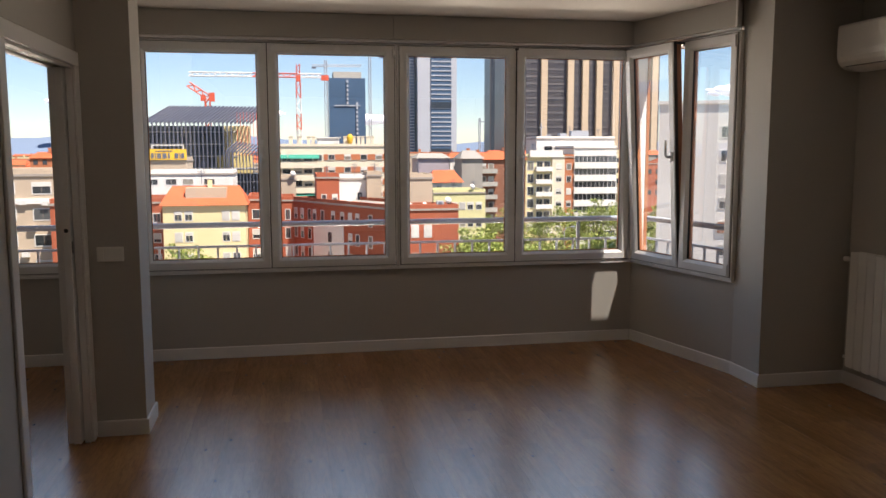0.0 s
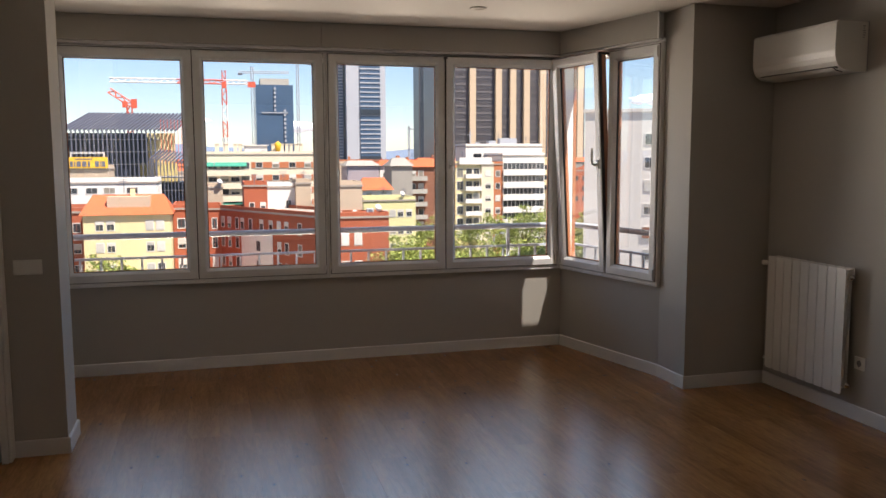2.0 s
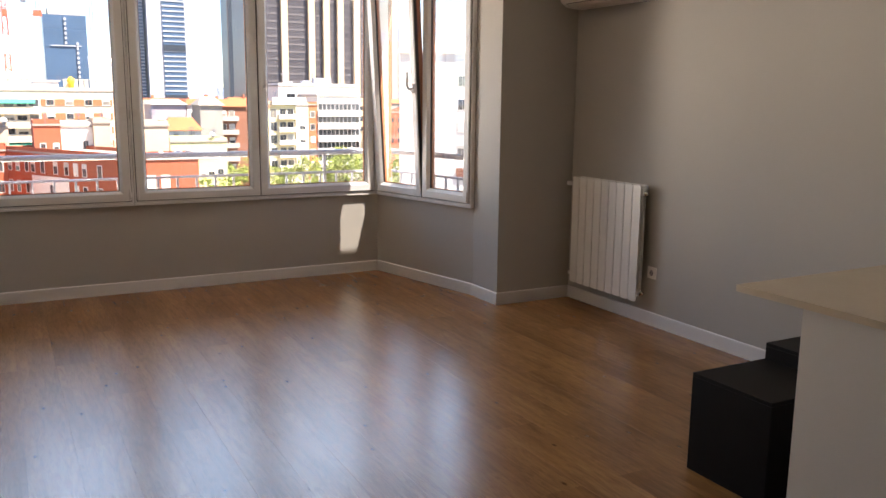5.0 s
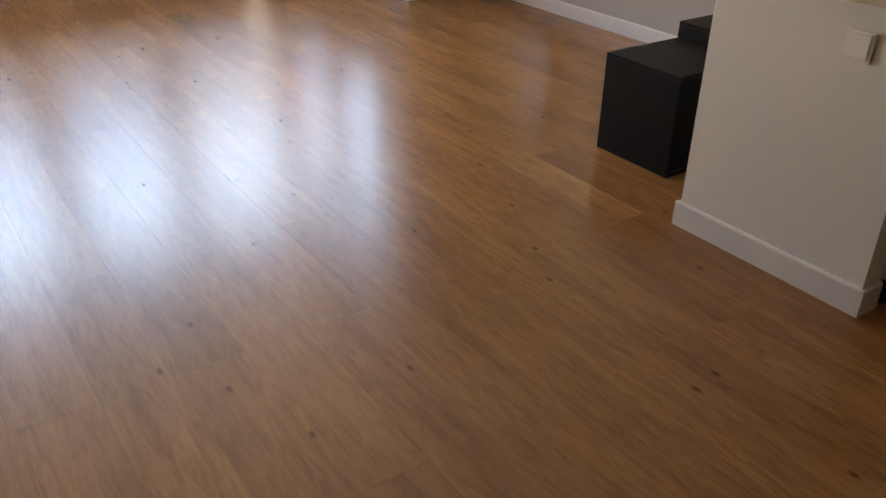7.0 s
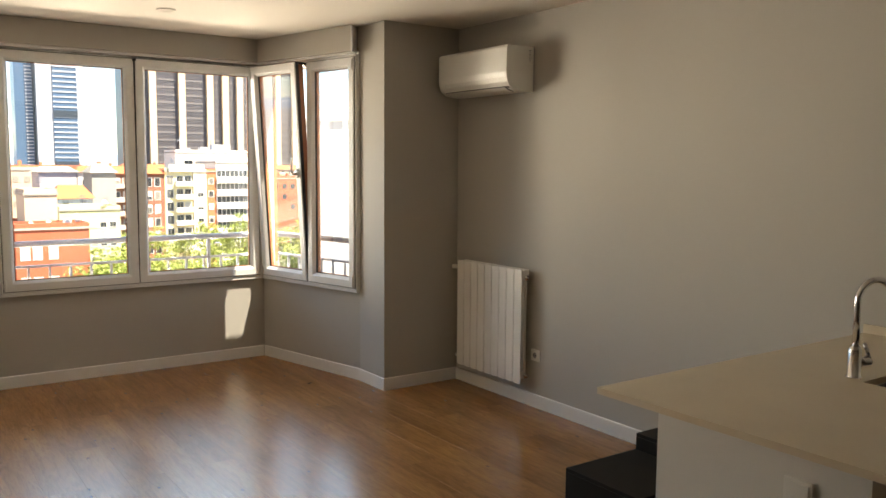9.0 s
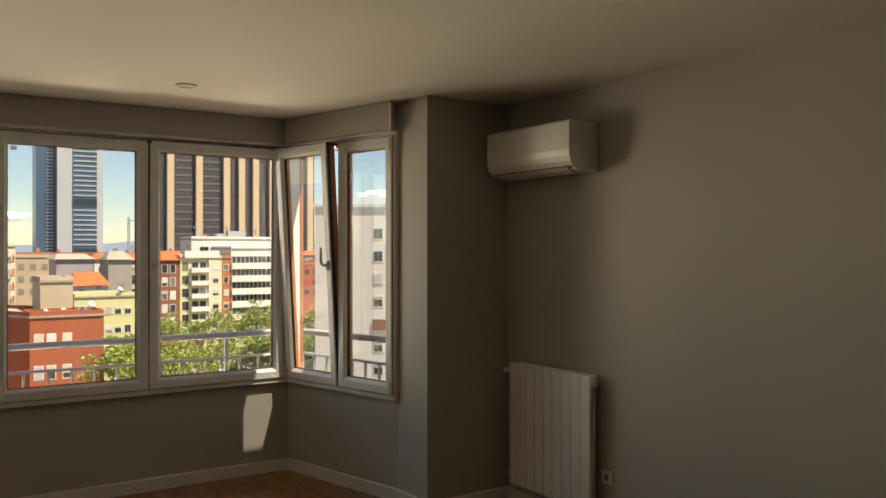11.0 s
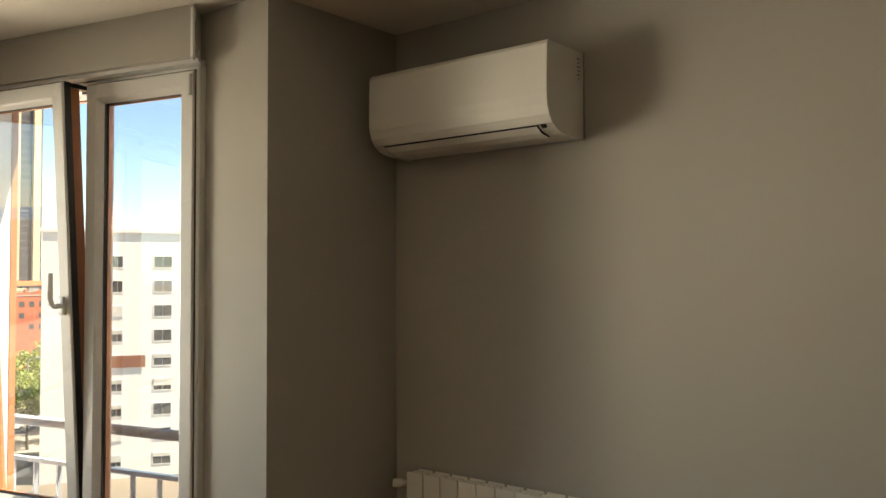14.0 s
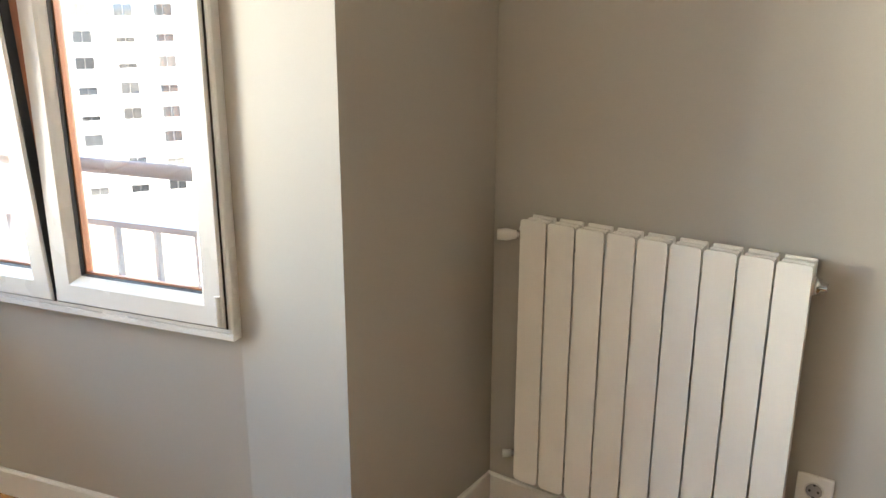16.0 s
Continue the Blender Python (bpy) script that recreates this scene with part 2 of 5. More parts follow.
def add_sweep(bm, profile, axis, t0, t1):
    """A closed profile of (a, b) pulled along x, y or z from t0 to t1."""
    def co(a, b, t):
        return {"x": (t, a, b), "y": (a, t, b), "z": (a, b, t)}[axis]
    lo = [bm.verts.new(co(a, b, t0)) for a, b in profile]
    hi = [bm.verts.new(co(a, b, t1)) for a, b in profile]
    n = len(profile)
    bm.faces.new(lo)
    bm.faces.new(hi[::-1])
    for i in range(n):
        bm.faces.new((lo[i], hi[i], hi[(i + 1) % n], lo[(i + 1) % n]))
    return bm


def add_tube(bm, points, r, sides=12, caps=True):
    """A round tube through the points; r is one radius or one for each point."""
    pts = [Vector(p) for p in points]
    rs = r if isinstance(r, (list, tuple)) else [r] * len(pts)
    rings = []
    for i, p in enumerate(pts):
        d = (pts[min(i + 1, len(pts) - 1)] - pts[max(i - 1, 0)]).normalized()
        ref = Vector((0, 0, 1)) if abs(d.z) < 0.9 else Vector((1, 0, 0))
        if i and abs(d.z) > 0.3 and abs(d.z) < 0.97:
            ref = side.cross(d) if side.cross(d).length > 0.1 else ref
        side = d.cross(ref).normalized()
        up = side.cross(d)
        ref_keep = up
        rings.append([bm.verts.new(p + (side * math.cos(2 * math.pi * k / sides) + up * math.sin(2 * math.pi * k / sides)) * rs[i]) for k in range(sides)])
    for a, b in zip(rings, rings[1:]):
        for k in range(sides):
            bm.faces.new((a[k], a[(k + 1) % sides], b[(k + 1) % sides], b[k]))
    if caps:
        bm.faces.new(rings[0][::-1])
        bm.faces.new(rings[-1])
    return bm


def tube(points, r, sides=12):
    return add_tube(bmesh.new(), points, r, sides)


def ring_frame(w, h, profile):
    """A mitred rectangular frame, w by h, in the x-z plane; the profile lists (inset from the edge, y)."""
    bm = bmesh.new()
    loops = []
    for a, d in profile:
        loops.append([bm.verts.new(c) for c in ((a, d, a), (w - a, d, a), (w - a, d, h - a), (a, d, h - a))])
    for A, B in zip(loops, loops[1:] + loops[:1]):
        for i in range(4):
            bm.faces.new((A[i], A[(i + 1) % 4], B[(i + 1) % 4], B[i]))
    return bm


# ------------------------------------------------------------------ the shell of the flat
CH = 2.58                     # ceiling height
WY = 6.20                     # inner face of the window wall
EX = 3.75                     # inner face of the radiator wall
CORNER = (2.85, 6.20)
BEND = (3.118, 5.045)
PIER = (3.120, 4.698)
RD = Vector((BEND[0] - CORNER[0], BEND[1] - CORNER[1], 0)).normalized()
RN = Vector((RD.y, -RD.x, 0))       # from the side window into the room
PX0, PX1 = -1.03, -1.15       # the partition with the sliding door

floor_base = structure("floor", boxes(((-4.3, -3.8, -0.30), (4.0, 6.33, -0.009))), SUBFLOOR)
structure("wall_north", boxes(((-4.2, WY, -0.2), (2.835, WY + 0.13, 0.655)), ((-4.2, WY, 2.41), (2.835, WY + 0.13, CH))), PAINT)
outer = [(CORNER[0] - RN.x * 0.13, CORNER[1] - RN.y * 0.13), (BEND[0] - RN.x * 0.13, BEND[1] - RN.y * 0.13)]
# unseen overhang of the slab, sized to cut off the sun patch
over = [(CORNER[0] - RN.x * 0.20, CORNER[1] - RN.y * 0.20), (BEND[0] - RN.x * 0.20, BEND[1] - RN.y * 0.20)]
ceiling = structure("ceiling", prism([(-4.3, -3.8), (4.0, -3.8), (4.0, 5.1), over[1], over[0], (2.90, WY + 0.20), (-4.3, WY + 0.20)], CH, CH + 0.22), CEIL)
bay = [CORNER, BEND, outer[1], outer[0], (2.90, WY + 0.13), (2.8352, WY + 0.13), (2.8352, WY)]
bm = prism(bay, -0.2, 0.655)
add_prism(bm, bay, 2.41, CH)
structure("wall_bay_side", bm, PAINT)
structure("wall_pier", prism([BEND, PIER, (4.0, PIER[1]), (4.0, 5.1), (outer[1][0], outer[1][1])], -0.2, CH), PAINT)
structure("wall_east", boxes(((EX, -3.8, -0.2), (EX + 0.25, PIER[1] - 0.002, CH))), PAINT)
structure("wall_south", boxes(((-4.2, -3.8, -0.2), (EX - 0.002, -3.6, CH))), PAINT)
structure("wall_west", boxes(((-4.3, -3.6, -0.2), (-4.1, WY - 0.002, CH))), PAINT)
DY0, DY1, DZ = 3.33, 4.44, 2.02     # the opening of the sliding door
structure("wall_partition", boxes(((PX1, -3.6, -0.2), (PX0, DY0, CH)), ((PX1, DY0 + 0.001, DZ), (PX0, DY1 - 0.001, CH)),
                                  ((PX1, DY1, -0.2), (PX1 + 0.032, WY - 0.002, DZ)), ((PX0 - 0.032, DY1, -0.2), (PX0, WY - 0.002, DZ)),
                                  ((PX1, DY1, DZ + 0.001), (PX0, WY - 0.002, CH))), PAINT)
structure("wall_column", boxes(((PX0 + 0.002, 4.522, -0.2), (-0.753, 4.822, CH))), PAINT)


def skirting(name, a, b, side, h=0.088, t=0.014, m0=0.0, m1=0.0):
    """A baseboard from a to b that stands off to the given side; m0, m1 lengthen its top ends at the mitres."""
    a, b = Vector((*a, 0)), Vector((*b, 0))
    d = (b - a).normalized()
    n = Vector((-d.y, d.x, 0)) * side
    a, b = a - d * m0, b + d * m1
    bm = bmesh.new()
    prof = [(0.001, 0.0005), (t, 0.0005), (t, h - 0.006), (t - 0.004, h), (0.001, h)]
    lo = [bm.verts.new(a + n * p + Vector((0, 0, z))) for p, z in prof]
    hi = [bm.verts.new(b + n * p + Vector((0, 0, z))) for p, z in prof]
    bm.faces.new(lo)
    bm.faces.new(hi[::-1])
    for i in range(5):
        bm.faces.new((lo[i], hi[i], hi[(i + 1) % 5], lo[(i + 1) % 5]))
    return structure(name, bm, TRIM)


skirting("baseboard", (PX0, WY), CORNER, -1, m1=-0.012)
skirting("baseboard", CORNER, BEND, -1, m0=-0.014, m1=0.001)
skirting("baseboard", BEND, PIER, -1, m1=0.014)
skirting("baseboard", PIER, (EX, PIER[1]), -1, m1=-0.015)
skirting("baseboard", (EX, PIER[1]), (EX, 1.66), -1)
skirting("baseboard", (PX0, 4.522), (-0.753, 4.522), -1, m0=-0.017, m1=0.014)
skirting("baseboard", (-0.753, 4.522), (-0.753, 4.822), -1, m1=0.014)
skirting("baseboard", (-0.753, 4.822), (PX0, 4.822), -1, m1=-0.015)
skirting("baseboard", (PX0, 4.822), (PX0, WY), -1, m0=-0.015, m1=-0.015)
skirting("baseboard", (PX0, -3.6), (PX0, DY0 - 0.085), -1)
skirting("baseboard", (-4.1, WY), (PX1, WY), -1)

# door casing, jambs and the sliding leaf
door = tagged(new("door_1"), "white sliding pocket door pushed almost fully open into the partition", "door", "", "structure")
door.location = (PX1 + 0.06, DY1, 0)


def at_door(bm):
    bm.transform(Matrix.Translation((-(PX1 + 0.06), -DY1, 0)))
    return bm


cx = PX0 + 0.015
part("casing", at_door(boxes(((PX0 + 0.001, DY0 - 0.075, 0.0), (cx, DY0 + 0.003, DZ - 0.001)),
                             ((PX0 + 0.001, DY1 - 0.003, 0.0), (cx, 4.5215, DZ - 0.001)),
                             ((PX0 + 0.001, DY0 - 0.075, DZ), (cx, 4.5215, DZ + 0.075)), bevel=0.003)), TRIM, door)
part("jamb", at_door(boxes(((PX1, DY0, 0.0), (PX0, DY0 + 0.012, DZ - 0.0005)), ((PX1, DY0 + 0.013, DZ - 0.013), (PX1 + 0.033, DY1, DZ - 0.001)),
                           ((PX0 - 0.033, DY0 + 0.013, DZ - 0.013), (PX0, DY1, DZ - 0.001)),
                           ((PX1, DY1 - 0.012, 0), (PX1 + 0.033, DY1, DZ - 0.014)), ((PX0 - 0.033, DY1 - 0.012, 0), (PX0, DY1, DZ - 0.014)))), TRIM, door)
part("track", at_door(boxes(((PX1 + 0.034, DY0 + 0.013, DZ - 0.004), (PX0 - 0.034, DY1, DZ + 0.03)))), GREYPL, door)
leaf = part("leaf", at_door(boxes(((PX1 + 0.040, 4.385, 0.008), (PX0 - 0.040, 5.45, DZ - 0.012)), bevel=0.002)), TRIM, door)
bm = bmesh.new()
bmesh.ops.create_cone(bm, cap_ends=True, segments=20, radius1=0.011, radius2=0.011, depth=0.004, matrix=Matrix.Translation((PX1 + 0.06, 4.3845, 1.165)) @ pose(0, 0, 0, 90))
part("latch_hole", at_door(bm), DARKPL, leaf)
bm = bmesh.new()
bmesh.ops.create_cone(bm, cap_ends=True, segments=20, radius1=0.5, radius2=0.5, depth=1, matrix=Matrix.Translation((PX0 - 0.0395, 4.412, 1.075)) @ pose(0, 0, 0, 0, 90) @ Matrix.Diagonal((0.07, 0.022, 0.003, 1)))
part("flush_pull", at_door(bm), DARKPL, leaf)


# ------------------------------------------------------------------ windows
def handle_mesh():
    bm = add_box(bmesh.new(), (-0.016, -0.012, -0.035), (0.016, 0.0, 0.035), 0.004, 2)
    add_tube(bm, [(0, -0.010, 0.0), (0, -0.040, 0.0), (0, -0.052, 0.012), (0, -0.056, 0.03), (0, -0.050, 0.125)], [0.010, 0.010, 0.011, 0.011, 0.008], 10)
    return bm


def make_sash(window, x, w, z, h, handle=None, tilt=0.0, knuckle=None):
    """A sash with its pane; x, z is its lower left corner in the window. The room lies towards -y."""
    holder = ring_frame(w, h, [(0.0, 0.0), (0.0, -0.022), (0.004, -0.026), (0.052, -0.026), (0.060, -0.020), (0.074, -0.002), (0.074, 0.012), (0.0, 0.012)])
    s = part("sash", holder, PVC, window)
    s.location = (x, -0.020, z)
    s.rotation_euler = (radians(tilt), 0, 0)
    part("outer_face", ring_frame(w, h, [(0.004, 0.013), (0.080, 0.013), (0.076, 0.034), (0.060, 0.056), (0.004, 0.056)]), BROWNPVC, s, "orange-brown outer face of the sash")
    part("pane", boxes(((0.070, 0.014, 0.070), (w - 0.070, 0.018, h - 0.070))), GLASS, s)
    part("gasket", ring_frame(w, h, [(0.0722, -0.0025), (0.0752, -0.0025), (0.0752, 0.0125), (0.0722, 0.0125)]), GASKET, s)
    part("edge_seal", ring_frame(w, h, [(-0.0042, -0.0165), (-0.0042, 0.010), (0.0005, 0.010), (0.0005, -0.0165)]), GASKET, s)
    if handle is not None:
        g = part("handle", handle_mesh(), PVC, s, smooth=True)
        g.location = (0.036 if handle == "left" else w - 0.036, -0.026, h * 0.50)
    if knuckle is not None:
        kx = 0.008 if knuckle == "left" else w - 0.008
        bm = bmesh.new()
        for kz in (0.03, h - 0.07):
            add_tube(bm, [(kx, -0.034, kz - 0.02), (kx, -0.034, kz + 0.055)], 0.0075, 10)
            add_box(bm, (kx - 0.012, -0.032, kz), (kx + 0.012, -0.026, kz + 0.035), 0.002)
        part("hinge", bm, PVC, s, smooth=False)
    return s


def make_window(name, origin, angle, width, z0, z1, label, sashes):
    w = tagged(new(name), label, "window", "", "structure")
    w.matrix_world = pose(origin[0], origin[1], z0, 0, 0, angle)
    h = z1 - z0
    part("window_frame", ring_frame(width, h, [(0.0, 0.0), (0.0, -0.030), (0.004, -0.034), (0.036, -0.034), (0.040, -0.020), (0.042, 0.060), (0.0, 0.060)]), PVC, w)
    part("outer_frame", ring_frame(width, h, [(0.0, 0.061), (0.046, 0.061), (0.046, 0.090), (0.0, 0.090)]), BROWNPVC, w, "orange-brown outer face of the frame")
    part("window_sill", boxes(((0.0, -0.034, -0.018), (width, 0.0, -0.0005)), bevel=0.002), PVC, w)
    for s in sashes:
        make_sash(w, *s)
    seam = (sashes[0][0] + sashes[0][1] + sashes[1][0]) / 2
    gap = (sashes[1][0] - sashes[0][0] - sashes[0][1]) / 2 + 0.001
    if sashes[0][5] == 0.0:
        part("meeting_seal", boxes(((seam - gap, -0.041, 0.02), (seam + gap, 0.03, h - 0.02))), GASKET, w)
        if sashes[1][5]:
            part("top_catch", boxes(((seam - 0.012, -0.072, h - 0.038), (seam + 0.010, -0.042, h - 0.020))), DARKPL, w, "small black catch at the top of the sash")
    else:
        part("tilt_stay", boxes(((seam - 0.085, -0.112, h - 0.034), (seam + 0.002, -0.100, h - 0.022)), ((seam - 0.008, -0.10, h - 0.036), (seam + 0.004, -0.03, h - 0.020))), DARKPL, w, "black tilting stay at the top of the sash")
        part("stay_plate", boxes(((seam - 0.03, -0.033, h - 0.046), (seam + 0.012, -0.008, h - 0.037))), STEEL, w)
    return w


FZ0, FZ1 = 0.675, 2.385
SH = FZ1 - FZ0 - 0.036
make_window("window_1", (-1.028, WY), 0, 1.921, FZ0, FZ1, "white plastic double casement window, closed, above a low wall",
            [(0.018, 0.934, 0.018, SH, "right", 0.0, None), (0.958, 0.945, 0.018, SH, None, 0.0, "right")])
make_window("window_2", (0.897, WY), 0, 1.921, FZ0, FZ1, "white plastic double casement window, closed, above a low wall",
            [(0.018, 0.918, 0.018, SH, None, 0.0, "left"), (0.942, 0.958, 0.018, SH, "left", 0.8, "right")])
ra = math.degrees(math.atan2(RD.y, RD.x))
ro = Vector((*CORNER, 0)) + RD * 0.030
make_window("window_3", (ro.x, ro.y), ra, 1.160, FZ0, FZ1, "white plastic double casement window, one sash tilted inwards for air",
            [(0.018, 0.575, 0.018, SH, "right", 3.4, "left"), (0.608, 0.534, 0.018, SH, None, 0.0, "right")])
make_window("window_4", (-3.16, WY), 0, 2.0, FZ0, FZ1, "white plastic double casement window in the next room",
            [(0.018, 0.975, 0.018, SH, None, 0.0, None), (1.000, 0.975, 0.018, SH, "left", 0.0, None)])
structure("window_post", prism([(2.8185, WY - 0.034), (2.846, WY - 0.034), (2.868, WY - 0.006), (2.905, WY + 0.06), (2.8185, WY + 0.10)], 0.657, 2.41), PVC)
structure("wall_mullion", boxes(((-1.16, WY, 0.655), (-1.0285, WY + 0.13, 2.41)), ((-4.2, WY, 0.655), (-3.161, WY + 0.13, 2.41))), PAINT)

# roller blind housings above the windows
bc = (2.768, 6.062)
be = (3.028, 4.985)
structure("blind_box", boxes(((PX0 + 0.001, 6.06, 2.402), (0.857, WY - 0.001, CH - 0.001)), ((0.859, 6.06, 2.402), (2.766, WY - 0.001, CH - 0.001)), bevel=0.003), PAINT)
q = Vector((be[0], be[1], 0))
w3 = Vector((*CORNER, 0)) + RD * 1.16
bm = prism([bc, (2.7665, 6.07), (2.7665, WY - 0.001), (2.849, WY - 0.001), (w3.x + 0.012, w3.y + 0.04), be], 2.400, CH - 0.001)
structure("blind_box", bm, PAINT)
bm = bmesh.new()
add_prism(bm, [(be[0] - 0.004, be[1] + 0.020), (be[0] - 0.001, be[1] - 0.006), (w3.x + 0.010, w3.y + 0.004), (w3.x + 0.012, w3.y + 0.028)], 2.392, CH - 0.004)
bmesh.ops.bevel(bm, geom=list(bm.edges), offset=0.006, segments=2, affect="EDGES")
structure("blind_box_end", bm, PVC)
structure("trim", boxes(((PX0 + 0.001, 6.085, 2.3855), (2.775, WY - 0.001, 2.4015)), bevel=0.002), PVC)
structure("trim", prism([(2.777, 6.085), (2.777, WY - 0.036), (2.86, WY - 0.036), (w3.x, w3.y + 0.01), (be[0] + 0.03, be[1] + 0.015)], 2.3855, 2.3995), PVC)
structure("blind_box_room_two", boxes(((-4.1, 6.06, 2.402), (PX1 - 0.001, WY - 0.001, CH - 0.001))), PAINT)


# recessed ceiling lamp
def downlight(x, y):
    d = thing("downlight", "small round white recessed ceiling lamp, switched off", "ceiling lamp", "", (x, y, CH))
    bm = bmesh.new()
    prof = [(0.060, 0.0), (0.060, -0.004), (0.052, -0.007), (0.040, -0.004), (0.038, 0.0)]
    n = 32
    rings = [[bm.verts.new((r * math.cos(2 * math.pi * k / n), r * math.sin(2 * math.pi * k / n), z)) for k in range(n)] for r, z in prof]
    for A, B in zip(rings, rings[1:]):
        for k in range(n):
            bm.faces.new((A[k], A[(k + 1) % n], B[(k + 1) % n], B[k]))
    part("bezel", bm, CEIL, d, smooth=True)
    bm = bmesh.new()
    bmesh.ops.create_cone(bm, cap_ends=True, segments=24, radius1=0.037, radius2=0.039, depth=0.002, matrix=Matrix.Translation((0, 0, -0.0015)))
    part("lens", bm, CEIL, d)


downlight(1.80, 5.21)


# ------------------------------------------------------------------ radiator
def radiator():
    y0, y1, z0, z1 = 3.846, 4.566, 0.152, 0.918
    xf = EX - 0.090
    r = thing("radiator", "white aluminium wall radiator with nine flat sections, hung beside the corner", "radiator", "", (EX, (y0 + y1) / 2, z0))
    L = z1 - z0
    pitch = (y1 - y0) / 9
    bm = bmesh.new()
    hw = pitch / 2 - 0.0026
    # front plate with rounded corners, side flanks
    outline = []
    for cy, cz, a0 in ((hw - 0.008, L - 0.008, 0), (-hw + 0.008, L - 0.008, 90), (-hw + 0.014, 0.014, 180), (hw - 0.014, 0.014, 270)):
        for k in range(4):
            a = radians(a0 + 30 * k)
            rr = 0.008 if a0 < 180 else 0.014
            outline.append((cy + rr * math.cos(a), cz + rr * math.sin(a)))
    add_sweep(bm, outline, "x", 0.0, 0.005)
    add_box(bm, (0.0049, -hw + 0.012, 0.02), (0.020, hw - 0.012, L - 0.014), 0.002)
    add_box(bm, (0.020, -0.012, 0.03), (0.060, 0.012, L - 0.03))
    add_box(bm, (0.045, -hw + 0.0045, 0.05), (0.052, hw - 0.0045, L - 0.004), 0.002)
    # top louvres
    for k, (xa, xb, dz) in enumerate(((0.022, 0.030, -0.004), (0.034, 0.043, -0.002), (0.060, 0.066, 0.002))):
        add_box(bm, (xa, -hw + 0.003, L - 0.045 + dz), (xb, hw - 0.003, L - 0.001 + dz), 0.002)
    add_box(bm, (0.018, -0.014, L - 0.030), (0.062, 0.014, L - 0.010), 0.002)
    # header hubs
    for hz in (0.055, L - 0.055):
        add_tube(bm, [(0.042, -pitch / 2 + 0.0004, hz), (0.042, pitch / 2 - 0.0004, hz)], 0.020, 14)
    first = part("section", bm, ENAMEL, r)
    first.location = (xf - EX, -(y1 - y0) / 2 + pitch / 2, 0)
    for k in range(1, 9):
        c = new("section", first.data)
        c.parent = r
        c.location = (xf - EX, -(y1 - y0) / 2 + pitch * (k + 0.5), 0)
    yl, yr = (y1 - y0) / 2, -(y1 - y0) / 2
    hx = xf - EX + 0.042
    top, low = L - 0.055, 0.055
    bm = tube([(hx, yl, top), (hx, yl + 0.030, top)], 0.011, 12)
    add_tube(bm, [(hx, yl + 0.022, top), (-0.002, yl + 0.022, top)], 0.008, 10)
    part("valve_body", bm, CHROME, r, "chrome valve body", True)
    part("valve_knob", tube([(hx - 0.004, yl + 0.030, top), (hx - 0.020, yl + 0.050, top), (hx - 0.034, yl + 0.072, top)], [0.011, 0.017, 0.015], 16), PLASTIC, r, "white valve knob", True)
    part("pipe_rosette", tube([(-0.001, yl + 0.022, top), (-0.008, yl + 0.022, top)], [0.028, 0.022], 18), PLASTIC, r, "", True)
    bm = tube([(hx, yl, low), (hx, yl + 0.028, low)], 0.010, 12)
    add_tube(bm, [(hx, yl + 0.020, low), (-0.002, yl + 0.020, low)], 0.008, 10)
    part("return_valve", bm, CHROME, r, "chrome return valve", True)
    part("return_cap", tube([(hx - 0.006, yl + 0.026, low), (hx - 0.020, yl + 0.046, low)], [0.011, 0.012], 14), PLASTIC, r, "", True)
    part("pipe_rosette", tube([(-0.001, yl + 0.020, low), (-0.008, yl + 0.020, low)], [0.026, 0.020], 18), PLASTIC, r, "", True)
    for hz in (top, low):
        bm = tube([(hx, yr, hz), (hx, yr - 0.010, hz), (hx, yr - 0.012, hz), (hx, yr - 0.024, hz)], [0.020, 0.019, 0.012, 0.010], 16)
        part("end_plug", bm, CHROME, r, "chrome end plug", True)
    bm = bmesh.new()
    for yy in (-0.2, 0.2):
        for zz in (0.08, L - 0.10):
            part("wall_bracket", boxes(((-0.035, yy - 0.012, zz), (-0.0005, yy + 0.012, zz + 0.03)), bevel=0.002), ENAMEL, r)


radiator()


